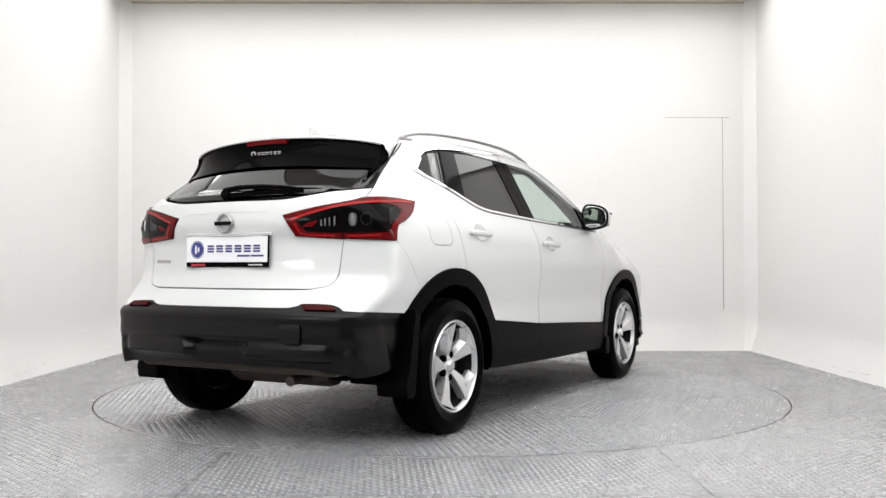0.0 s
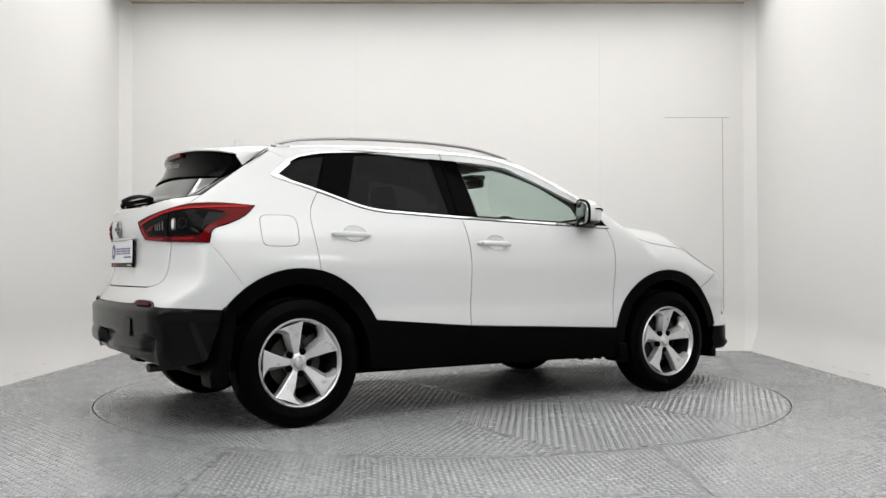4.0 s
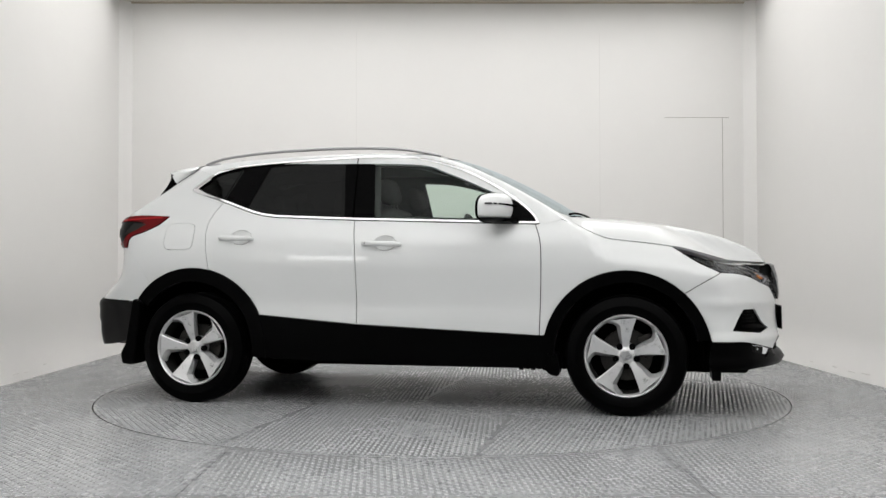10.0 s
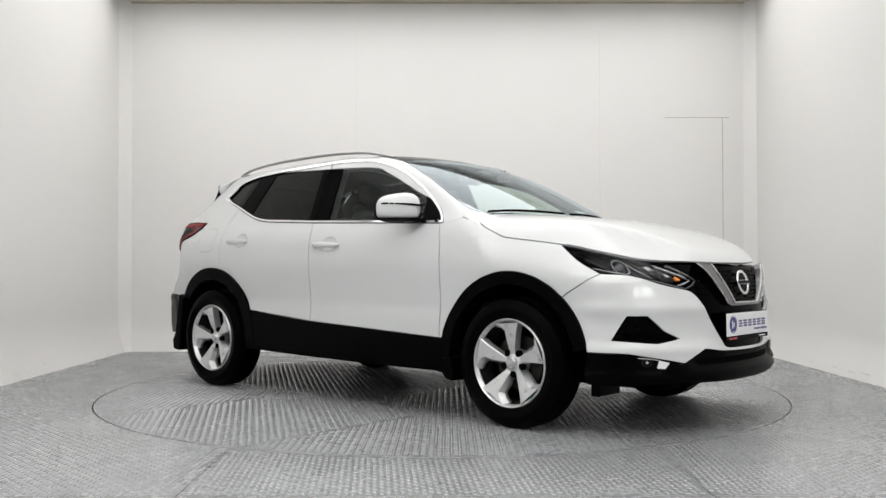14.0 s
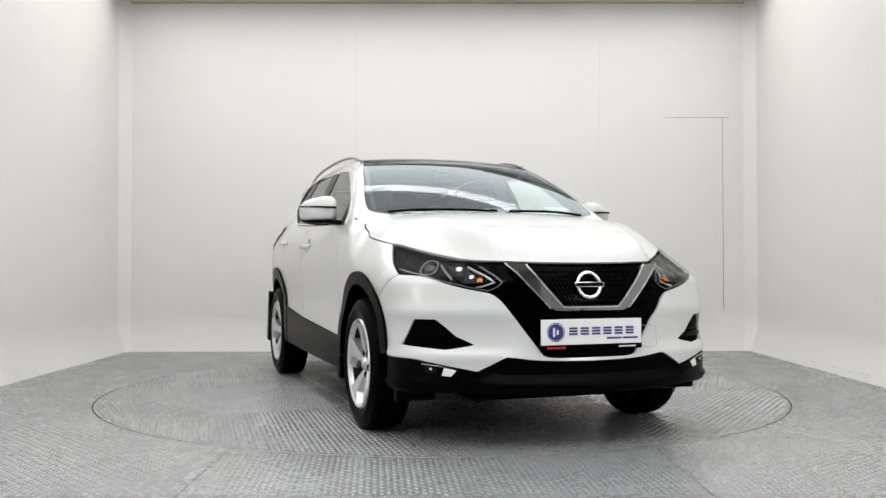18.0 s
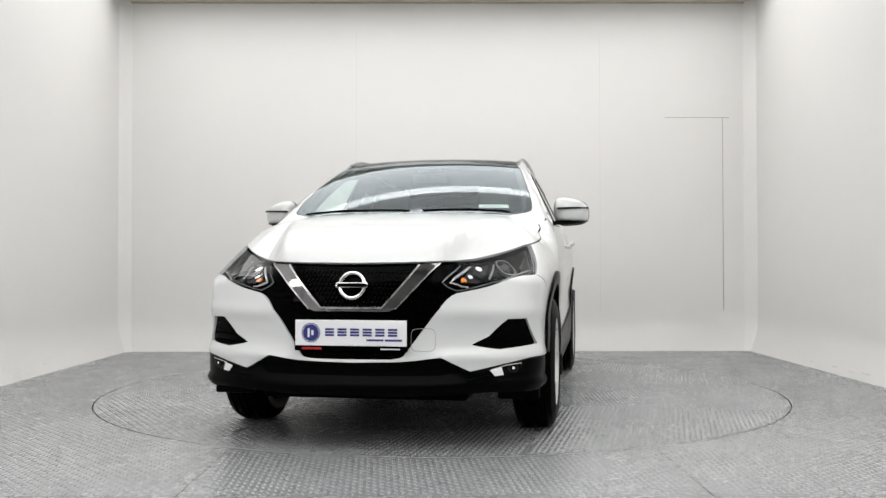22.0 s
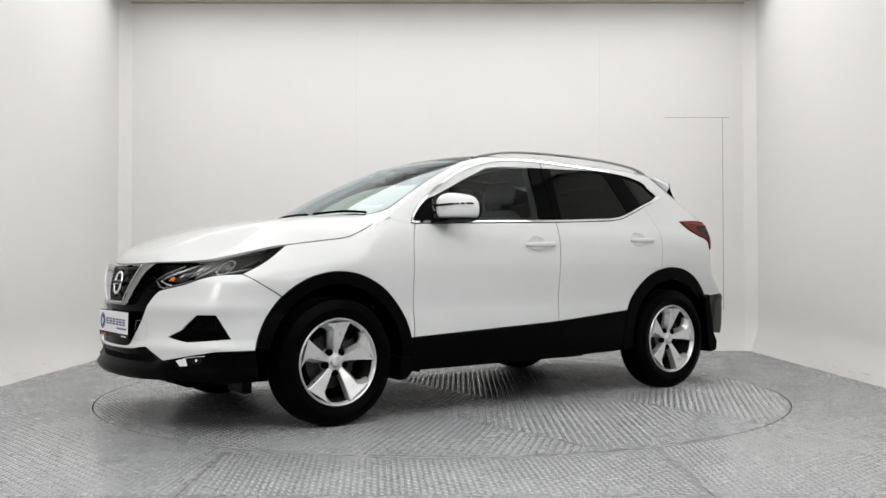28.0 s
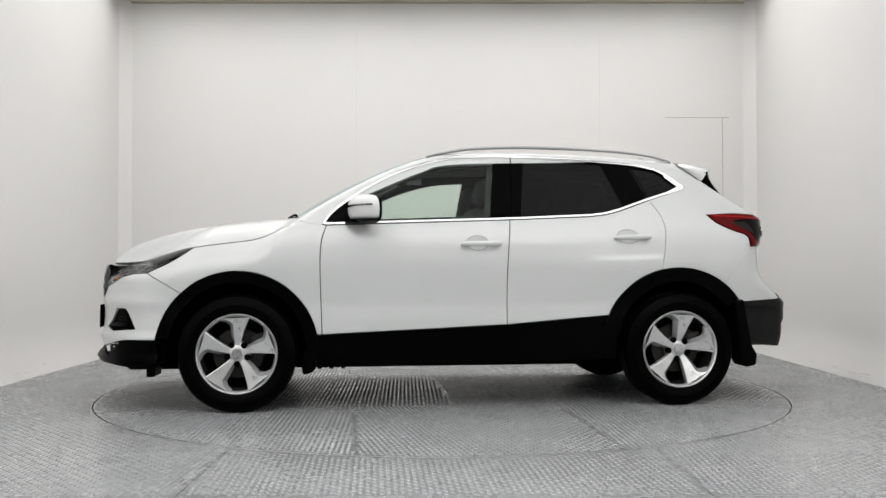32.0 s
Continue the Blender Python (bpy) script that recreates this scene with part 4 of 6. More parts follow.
def skirt(u, v):
    """Rounded upper ledge, a recess below it, two raised pods and a diagonal fold at each corner."""
    y = np.abs(np.sin(u / ARC)) * 1.15
    up = lambda q, w: 1 / (1 + np.exp(-np.clip(q / w, -40, 40)))
    ledge = 0.014 * np.exp(-((v - 0.610) / 0.030) ** 2)
    recess = -0.040 * up(0.492 - v, 0.005) * up(0.63 - y, 0.012)
    pod = 0.044 * up(y - 0.165 - np.maximum(0, v - 0.455) * 0.9, 0.006) * up(0.585 - y, 0.010) * up(0.488 - v, 0.005) * up(v - 0.405, 0.005)
    fold = 0.010 * up(y - 0.735 - (0.62 - v) * 0.22, 0.006)
    return ledge + recess + pod - fold


skin("lower_rear_bumper", rot_half(RL_H), "rear", M_BUMPER, car, "satin black plastic lower rear bumper", both=False, step=0.012, off=0.001, thick=0.05, lift=skirt)
REAR_GLASS = cr([behind(0, 1.168), behind(0.30, 1.168), behind(0.44, 1.184), behind(0.56, 1.208), wrap(-1.790, 1.220)]) \
    + cr([wrap(-1.790, 1.220), wrap(-1.73, 1.262), wrap(-1.665, 1.307), wrap(-1.60, 1.352), wrap(-1.554, 1.386)]) + cr([wrap(-1.554, 1.386), behind(0.40, 1.44), behind(0, 1.45)]) + [behind(0, 1.45)]
skin("rear_window", rot_half(REAR_GLASS), "rear", M_REARGLASS, car, "dark tinted rear window", both=False, step=0.02, off=-0.004, thick=0)

# wheels
def build_wheel():
    w = tagged(new("wheel", None), "five-spoke silver alloy wheel with black tyre")
    # y points outwards; the tyre's middle is at y 0
    h = TYRE_W / 2
    bm = bmesh.new()
    prof = [(RIM_R - 0.004, h - 0.018), (RIM_R + 0.012, h - 0.006), (RIM_R + 0.05, h + 0.002), (TYRE_R - 0.036, h - 0.006), (TYRE_R - 0.012, h - 0.018), (TYRE_R - 0.003, h - 0.036), (TYRE_R, h - 0.055)]
    groove = []
    for y in (0.055, 0.018, -0.018, -0.055):
        groove += [(TYRE_R, y + 0.006), (TYRE_R - 0.007, y + 0.004), (TYRE_R - 0.007, y - 0.004), (TYRE_R, y - 0.006)]
    prof = prof[:-1] + groove + [(r, -y) for r, y in reversed(prof[:-1])]
    lathe(bm, prof, 72)
    part("tyre", bm, M_RUBBER, w, "black rubber tyre", smooth=30)
    bm = bmesh.new()
    lathe(bm, [(RIM_R - 0.018, h - 0.030), (RIM_R - 0.010, h - 0.009), (RIM_R - 0.004, h - 0.004), (RIM_R + 0.002, h - 0.012), (RIM_R - 0.004, h - 0.022), (RIM_R - 0.016, h - 0.030)], 72)
    rim = part("rim", bm, M_ALLOY, w, "silver alloy rim", smooth=40)
    # Barrel kept apart from the rim to carry the gaps' shade as colour.
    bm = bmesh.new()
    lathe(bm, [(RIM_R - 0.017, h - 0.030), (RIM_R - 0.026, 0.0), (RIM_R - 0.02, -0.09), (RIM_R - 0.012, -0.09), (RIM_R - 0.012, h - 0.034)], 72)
    part("rim_barrel", bm, M_BARREL, rim, "rim barrel darkened for the shade behind the spokes", smooth=40)
    # spokes: broad twisted blades that flare to the rim
    for k in range(5):
        a = 2 * math.pi * k / 5 + math.pi / 2
        bm = bmesh.new()
        R = 0.224
        # (radius, straight edge, hooked edge, foot of the slanted flank), as shares of R
        rows = [(0.19, 0.050, -0.060, -0.10), (0.35, 0.090, -0.085, -0.145), (0.50, 0.130, -0.105, -0.18), (0.65, 0.170, -0.115, -0.205), (0.765, 0.205, -0.125, -0.225), (0.86, 0.235, -0.21, -0.33), (0.985, 0.285, -0.40, -0.56)]
        grid = []
        for r, e0, e1, e2 in rows:
            y = h - 0.050 + 0.040 * ((r - 0.19) / 0.765) ** 0.8
            grid.append([bm.verts.new((r * R * math.cos(g / r), v, r * R * math.sin(g / r))) for g, v in
                         ((e0, y - 0.050), (e0, y - 0.003), (e0 - 0.02, y), (e1, y - 0.001), (e2, y - 0.034), (e2, y - 0.055))])
        for p, q in zip(grid, grid[1:]):
            for j in range(5):
                bm.faces.new((q[j], q[j + 1], p[j + 1], p[j]))
        bm.faces.new(list(reversed(grid[0])))
        bm.faces.new(grid[-1])
        bmesh.ops.transform(bm, matrix=Matrix.Rotation(-a, 4, "Y"), verts=bm.verts)
        part("spoke", bm, M_ALLOY, rim, smooth=24)
    bm = bmesh.new()
    lathe(bm, [(0.0005, h - 0.030), (0.026, h - 0.030), (0.029, h - 0.034), (0.033, h - 0.044), (0.050, h - 0.049), (0.066, h - 0.058), (0.072, h - 0.078), (0.070, h - 0.12)], 40)
    part("hub", bm, M_ALLOY, rim, smooth=35)
    bm = bmesh.new()
    lathe(bm, [(0.0005, h - 0.0265), (0.024, h - 0.0275), (0.0265, h - 0.031)], 32)
    part("centre_cap", bm, M_SATIN, rim, "grey centre cap with a plain round emblem", smooth=35)
    # Raised near-black plugs: the lug holes' shade is given as colour.
    for k in range(5):
        a = 2 * math.pi * (k + 0.5) / 5 + math.pi / 2
        bm = bmesh.new()
        lathe(bm, [(0.0005, 0.005), (0.013, 0.005), (0.018, 0.002), (0.018, -0.02)], 16, Matrix.Translation((0.060 * math.cos(a), h - 0.047, 0.060 * math.sin(a))))
        part("lug_shade_plug", bm, M_DARK, rim, smooth=35)
    bm = bmesh.new()
    lathe(bm, [(0.06, 0.0), (0.145, 0.0), (0.148, -0.004), (0.148, -0.02), (0.06, -0.02)], 48)
    part("brake_disc", bm, M_ALLOY_DARK, w, "dull steel brake disc", smooth=35)
    bm = bmesh.new()
    lathe(bm, [(0.0005, -0.03), (0.205, -0.03), (0.205, -0.034), (0.0005, -0.034)], 48)
    part("dust_shield", bm, M_DARK, w, smooth=35)
    bm = bmesh.new()
    box(bm, (-0.045, -0.045, -0.065), (0.045, 0.012, 0.065), Matrix.Translation((-0.12, 0, 0.05)) @ Matrix.Rotation(radians(20), 4, "Y"), bevel=0.012)
    part("brake_caliper", bm, M_ALLOY_DARK, w, smooth=40)
    return w


wheel = build_wheel()
wheel.parent = car
spin = {(FW, 1): -2, (RW, 1): -8, (FW, -1): 1, (RW, -1): 13}
for (wx, side), turn in spin.items():
    m = pose(wx, side * (0.876 - TYRE_W / 2 + 0.004), WZ, 0, 0, 0 if side > 0 else 180) @ pose(0, 0, 0, 0, turn, 0)
    if (wx, side) == (FW, 1):
        wheel.matrix_basis = m
    else:
        copy_thing(wheel, m)

# dark wells, floor pan
bm = bmesh.new()
box(bm, (-1.80, -0.55, 0.29), (2.00, 0.55, 0.42), bevel=0.03)
box(bm, (-0.85, -0.50, 0.215), (2.02, 0.50, 0.31), bevel=0.02)
box(bm, (-0.86, -0.80, 0.27), (0.88, 0.80, 0.42), bevel=0.03)
part("floor_pan", bm, M_DARK, car, "dark underbody")
for wx in (FW, RW):
    for side in (1, -1):
        bm = bmesh.new()
        pr = [(wx + 0.425 * math.cos(a), WZ + 0.435 * math.sin(a)) for a in np.radians(np.linspace(-8, 188, 24))]
        va = [bm.verts.new((x, side * 0.845, z)) for x, z in pr]
        vb = [bm.verts.new((x, side * 0.52, z)) for x, z in pr]
        for i in range(len(pr) - 1):
            bm.faces.new((va[i], va[i + 1], vb[i + 1], vb[i]))
        bm.faces.new(vb)
        part("wheel_well", bm, M_DARK, car, "black wheel arch liner")

# ---- the car's smaller parts ----
SKIN_SIDE = lambda x, z: lay([(x, z)], "side")[0]

# handles, with their cups
for nm, cup, door, x0, x1, z in (("rear", CUP_R, rear_doors, -1.142, -0.921, 1.017), ("front", CUP_F, front_doors, -0.216, 0.016, 0.977)):
    c = np.mean(np.array(cup), 0)
    skin("handle_cup", cup, "side", M_PAINT, door, step=0.014, gap=-0.001, thick=0,
         lift=lambda u, v, c=c: -0.014 * np.clip(1 - ((u - c[0]) / 0.067) ** 2 - ((v - c[1]) / 0.044) ** 2, 0, 1))
    for i, ob in enumerate(door):
        sg = 1 if i == 0 else -1
        bm = bmesh.new()
        xs = np.linspace(x0, x1, 14)
        path = []
        for k, x in enumerate(xs):
            q = SKIN_SIDE(x, z)
            t = k / 13
            lift = 0.020 + 0.012 * math.sin(math.pi * t) - (0.014 if k in (0, 13) else 0)
            path.append((x, sg * (q[1] + lift), z - 0.006 * (t - 0.5)))
        sweep(bm, path, lambda t: [(0.010 * math.cos(a), (0.0155 - 0.007 * max(0, (t - 0.85) / 0.15) - 0.004 * max(0, (0.1 - t) / 0.1)) * math.sin(a)) for a in np.linspace(0, 2 * math.pi, 12, endpoint=False)])
        part("door_handle", bm, M_PAINT, ob, "white pull handle", smooth=50)
        if nm == "front":
            q = SKIN_SIDE(-0.196, z)
            bm = bmesh.new()
            lathe(bm, [(0.0005, 0.0), (0.0055, 0.0), (0.0055, -0.01)], 16, Matrix.Translation((-0.196, sg * (q[1] + 0.0325), z + 0.002)) @ (Matrix() if sg > 0 else Matrix.Rotation(math.pi, 4, "Z")))
            if sg < 0:
                part("key_hole", bm, M_DARK, ob, "small dark keyhole")
            else:
                bm.free()

# joints in the window band: door edges over the pillars
for line in ([(-0.300, 1.120), (-0.325, 1.528)], [(-1.178, 1.250), (-1.075, 1.490)]):
    skin("door_edge", ribbon(cr(line) + [line[-1]], 0.006), "side", M_DARK, car, "dark joint between door frames", step=0.03, off=0.005, gap=0.0, thick=0)

# bright tail end of the window trim is wider at the rear
skin("window_trim_corner", loop([(-1.30, 1.437), (-1.418, 1.345), (-1.418, 1.330), (-1.400, 1.320)], [(-1.400, 1.320), (-1.30, 1.289)], [(-1.30, 1.289), (-1.305, 1.305), (-1.378, 1.342)], [(-1.378, 1.342), (-1.30, 1.402)], [(-1.30, 1.402), (-1.30, 1.437)]),
     "side", M_CHROME, car, "bright chrome corner of the window trim", step=0.03, off=0.0045, gap=0.001, thick=0.004)

# roof rails
for sg in (1, -1):
    rail = new("roof_rail")
    rail.parent = car
    tagged(rail, "satin silver roof rail")
    pts = cr([(-1.375, 1.508), (-1.33, 1.525), (-1.20, 1.553), (-0.90, 1.580), (-0.45, 1.592), (-0.10, 1.580), (0.08, 1.554), (0.20, 1.526), (0.27, 1.503)], 0.04)
    bm = bmesh.new()
    sweep(bm, [(x, sg * (0.572 - 0.018 * max(0, x)), z) for x, z in pts], lambda t: [(0.012 * math.cos(a), (0.0085 + 0.002 * math.sin(math.pi * t)) * math.sin(a)) for a in np.linspace(0, 2 * math.pi, 10, endpoint=False)])
    part("rail_bar", bm, M_RAIL, rail, smooth=60)
    for x0, x1 in ((-1.36, -1.27), (0.13, 0.24)):
        bm = bmesh.new()
        box(bm, (x0, sg * 0.572 - 0.013, 1.45), (x1, sg * 0.572 + 0.013, 1.518), bevel=0.008)
        part("rail_foot", bm, M_RAIL, rail, smooth=40)

# aerial
bm = bmesh.new()
prism(bm, [(0.07, 0.0), (0.02, 0.035), (-0.035, 0.068), (-0.06, 0.070), (-0.065, 0.0)], 0.012, pose(-1.33, -0.006, 1.535))
part("roof_aerial", bm, M_PAINT, car, "white fin aerial")

# spoiler over the rear window
def spoiler_edge(y):
    """The trailing edge, the line where the black panel meets the window below it."""
    e = abs(y) / 0.615
    x, z = -1.755 + 0.115 * e ** 2 + 0.03 * e ** 8, 1.500 - 0.034 * e ** 2 - 0.012 * e ** 6
    zb = z - 0.152 + 0.02 * e ** 6
    k = 0.56 + 0.36 * max(0.0, 1 - y * y / 0.36)
    h = zb - 1.168 + 0.10 * y * y
    d = (-k + math.sqrt(k * k + 4 * 0.18 * h)) / 0.36
    return x, z, d - 1.98 - 0.010, zb


def spoiler_panel(y, s):
    """A place on the black panel, s from the trailing edge down."""
    x, z, xb, zb = spoiler_edge(y)
    return x + 0.012 + (xb - x - 0.012) * s + 0.014 * math.sin(math.pi * s), z - 0.020 + (zb - z + 0.020) * s


def spoiler():
    sp = new("spoiler")
    sp.parent = car
    tagged(sp, "white roof spoiler with gloss black underside")
    ys = np.linspace(-0.615, 0.615, 41)
    lead = lay([(-1.43, y * 0.97) for y in ys], "top")
    top, low = [], []
    for y, a in zip(ys, lead):
        e = abs(y) / 0.615
        xt, zt, xb, zb = spoiler_edge(y)
        row = []
        for k in range(9):
            t = k / 8
            x = a[0] + (xt - a[0]) * t
            z = a[2] * (1 - t) + zt * t + 0.012 * math.sin(math.pi * t) * (1 - 0.6 * e)
            row.append((x, a[1] + (y * 0.985 - a[1]) * t, z + 0.002))
        top.append(row)
        under = [spoiler_panel(y, k / 6) for k in range(7)]
        low.append([(xt, y * 0.985, zt + 0.001), (xt + 0.004, y * 0.985, zt - 0.010)] + [(x, y * 0.982, z) for x, z in under] + [(xb + 0.07, y * 0.98, zb + 0.01)])
    for name, rows, mat, lab in (("spoiler_top", top, M_PAINT, ""), ("spoiler_underside", low, M_GLOSSBLACK, "gloss black spoiler underside")):
        bm = bmesh.new()
        g = [[bm.verts.new(q) for q in r] for r in rows]
        for p, q in zip(g, g[1:]):
            for j in range(len(p) - 1):
                bm.faces.new((p[j], p[j + 1], q[j + 1], q[j]))
        part(name, bm, mat, sp, lab, smooth=50)
    # rolled white edge between top and underside
    bm = bmesh.new()
    sweep(bm, [(r[-1][0] + 0.003, r[-1][1], r[-1][2] - 0.005) for r in top], [(0.006 * math.cos(a), 0.006 * math.sin(a)) for a in np.linspace(0, 2 * math.pi, 8, endpoint=False)])
    part("spoiler_lip", bm, M_PAINT, sp, smooth=60)
    for sg in (1, -1):
        # white cheek from the top's outer edge down to the seam on the rear quarter
        edge = top[-1] if sg > 0 else top[0]
        seam = cr([(-1.415, 1.488), (-1.50, 1.430), (-1.555, 1.388)], 0.02) + [(-1.560, 1.384)]
        bm = bmesh.new()
        rows = []
        for k in range(12):
            t = k / 11
            i = t * 8
            j = min(int(i), 7)
            p = np.array(edge[j]) * (1 - (i - j)) + np.array(edge[j + 1]) * (i - j)
            x, z = np.interp(t, np.linspace(0, 1, len(seam)), [q[0] for q in seam]), np.interp(t, np.linspace(0, 1, len(seam)), [q[1] for q in seam])
            q = lay([(x, z)], "side")[0]
            q = np.array([q[0], sg * (q[1] + 0.001), q[2]])
            rows.append([bm.verts.new(tuple(p + (q - p) * u + np.array([0, sg * 0.012 * math.sin(math.pi * u), 0.0]))) for u in (0, 0.25, 0.5, 0.75, 1.0)])
        for p, q in zip(rows, rows[1:]):
            for j in range(4):
                bm.faces.new((p[j], p[j + 1], q[j + 1], q[j]))
        part("spoiler_cheek", bm, M_PAINT, sp, "white spoiler side", smooth=60)
        # black fin between the cheek, the panel and the window
        bm = bmesh.new()
        prism(bm, [(-1.530, 1.425), (-1.609, 1.450), (-1.606, 1.432), (-1.612, 1.408), (-1.636, 1.368), (-1.690, 1.303), (-1.660, 1.313), (-1.600, 1.356), (-1.556, 1.390)], 0.030, pose(0, 0.590 if sg > 0 else -0.620, 0))
        bmesh.ops.bevel(bm, geom=list(bm.edges), offset=0.004, segments=2, affect="EDGES")
        part("side_fin", bm, M_GLOSSBLACK, sp, "gloss black side fin", smooth=40)
    bm = bmesh.new()
    for k in range(13):
        y = -0.13 + k * 0.02
        x, z, _, _ = spoiler_edge(y + 0.01)
        box(bm, (x - 0.006, y, z - 0.032), (x + 0.02, y + 0.02, z - 0.008), bevel=0.001)
    part("brake_light", bm, M_RED, sp, "red third brake light")
    # a line of white print on the black panel: a ring and plain bars
    x, z = spoiler_panel(0.085, 0.42)
    bm = bmesh.new()
    lathe(bm, [(0.011, 0.0), (0.014, 0.0), (0.014, 0.002), (0.011, 0.002)], 20, Matrix.Translation((x - 0.0015, 0.085, z)) @ Matrix.Rotation(radians(90), 4, "Z") @ Matrix.Rotation(radians(-8), 4, "X"))
    part("print_ring", bm, M_WHITEPRINT, sp, "plain white ring print")
    for k in range(6):
        bm = bmesh.new()
        y = 0.055 - k * 0.026
        x, z = spoiler_panel(y - 0.009, 0.42)
        for dz in (-0.006, 0.004):
            box(bm, (x - 0.003, y - 0.018, z + dz - 0.0015), (x, y, z + dz + 0.0015))
        part("print_bar", bm, M_WHITEPRINT, sp, "plain white printed bars")


spoiler()
skin("spoiler_seam", ribbon(cr([(-1.405, 1.478), (-1.455, 1.446), (-1.50, 1.418), (-1.556, 1.378)]), 0.004), "side", M_DARK, car, "dark seam beside the spoiler", step=0.03, off=0.003, gap=0.0, thick=0)


# door mirrors
def mirror(sg):
    m = new("door_mirror")
    m.parent = car
    tagged(m, "white door mirror with a thin indicator strip")

    def blob(zlo, zhi, grow=0.0):
        bm = bmesh.new()
        n, k = 28, 16
        cx, cy, cz = 0.552, 0.930, 1.176
        rx, ry, rz = 0.118 + grow, 0.106 + grow, 0.083 + grow
        rings = []
        for i in range(k + 1):
            ph = -math.pi / 2 + math.pi * i / k
            ring = []
            for j in range(n):
                th = 2 * math.pi * j / n
                c, s = math.cos(th), math.sin(th)
                cp, spn = math.cos(ph), math.sin(ph)
                f = lambda v, e: math.copysign(abs(v) ** e, v)
                px = f(cp, 0.7) * f(c, 0.85)
                py = f(cp, 0.62) * f(s, 0.68)
                pz = f(spn, 0.72)
                x = cx + rx * max(px, -0.085) * (1 - 0.25 * py * 0.5)
                z = cz + rz * pz * (1 - 0.16 * py) - 0.008 * py
                ring.append((x - 0.035 * py, sg * (cy + ry * py), min(max(z, zlo), zhi)))
            rings.append([bm.verts.new(q) for q in ring])
        for a, b in zip(rings, rings[1:]):
            for j in range(n):
                bm.faces.new((a[j], a[(j + 1) % n], b[(j + 1) % n], b[j]))
        bmesh.ops.remove_doubles(bm, verts=bm.verts, dist=1e-5)
        return bm

    part("housing", blob(1.117, 2.0), M_PAINT, m, "white mirror housing", smooth=50)
    part("lower_cover", blob(0.5, 1.118, -0.003), M_BLACK, m, "black lower mirror cover", smooth=50)
    bm = bmesh.new()
    for k in range(10):
        a, b = k / 10, (k + 1) / 10
        y0, y1 = 0.850 + 0.183 * a, 0.850 + 0.183 * b
        xa = 0.674 - 0.035 * (y0 - 0.93) / 0.106 - 0.09 * max(0, (y0 - 0.90) / 0.136) ** 2.2
        box(bm, (xa - 0.035, min(sg * y0, sg * y1), 1.184 + 0.010 * a), (xa + 0.007, max(sg * y0, sg * y1), 1.195 + 0.008 * a))
    part("indicator", bm, M_SMOKE, m, "dark clear indicator strip")
    def oval_back(grow):
        f = lambda v, e: math.copysign(abs(v) ** e, v)
        return [(0.930 + (0.106 + grow) * f(math.sin(a), 0.62), 1.176 + (0.083 + grow) * f(math.cos(a), 0.72) * (1 - 0.16 * f(math.sin(a), 0.62)) - 0.008 * math.sin(a)) for a in np.linspace(0, 2 * math.pi, 36, endpoint=False)]
    for nm, grow, x0, x1, mat, lab in (("glass_frame", 0.0015, 0.528, 0.543, M_BLACK, "black frame round the mirror glass"), ("mirror_glass", -0.012, 0.5245, 0.5285, M_MIRROR, "mirror glass")):
        bm = bmesh.new()
        rings = [[bm.verts.new((x - 0.035 * (y - 0.93) / 0.106, sg * y, z)) for y, z in oval_back(grow + d)] for x, d in ((x0, -0.003), (x0 + 0.003, 0.0), (x1, 0.0))]
        for p, q in zip(rings, rings[1:]):
            for j in range(36):
                bm.faces.new((p[j], p[(j + 1) % 36], q[(j + 1) % 36], q[j]))
        bm.faces.new(rings[0])
        bm.faces.new(list(reversed(rings[-1])))
        part(nm, bm, mat, m, lab, smooth=40)
    bm = bmesh.new()
    sweep(bm, [(0.66, sg * 0.79, 1.098), (0.64, sg * 0.84, 1.104), (0.61, sg * 0.90, 1.112)], [(-0.055, -0.012), (0.055, -0.012), (0.045, 0.014), (-0.045, 0.014)])
    part("mirror_foot", bm, M_BLACK, m, "black mirror foot")


mirror(1)
mirror(-1)
skin("mirror_triangle", loop([(0.815, 1.102), (0.785, 1.146), (0.73, 1.192), (0.645, 1.250)], [(0.645, 1.250), (0.665, 1.104)], [(0.665, 1.104), (0.815, 1.102)]), "side", M_BLACK, car, "black plastic mirror mount", step=0.03, off=0.0, gap=0.001)

# ---- nose: chrome V, mesh, emblem, plate ----
V_OUT = [ahead(0.376, 0.846), ahead(0.298, 0.838), ahead(0.142, 0.658), ahead(0.0, 0.655), ahead(0.0, 0.640), ahead(0.172, 0.640), ahead(0.200, 0.652)]
half = list(reversed(cr([V_OUT[0], V_OUT[1]]) + cr([V_OUT[1], V_OUT[2]]) + cr([V_OUT[2], V_OUT[3]])))
ring = [V_OUT[3]] + half + list(reversed(cr([V_OUT[4], V_OUT[5], V_OUT[6]]) + cr([V_OUT[6], V_OUT[0]]))) + [V_OUT[4]]
skin("chrome_v", ring + [(-a, b) for a, b in reversed(ring[1:-1])], "front", M_CHROME_DIMMED, grille, "chrome V-shaped grille bar", both=False, step=0.02, off=0.012, gap=0.0, thick=0.05, lift=lambda u, v: 0.12 * (v - 0.64))
# Pale satin ribbons: the bar's edge highlights drawn as strips.
rim_in = cr([ahead(0.300, 0.838), ahead(0.148, 0.663)]) + cr([ahead(0.148, 0.663), ahead(0.140, 0.656), ahead(0.10, 0.655), ahead(0.0, 0.655), ahead(-0.10, 0.655), ahead(-0.140, 0.656), ahead(-0.148, 0.663)]) + cr([ahead(-0.148, 0.663), ahead(-0.300, 0.838)]) + [ahead(-0.300, 0.838)]
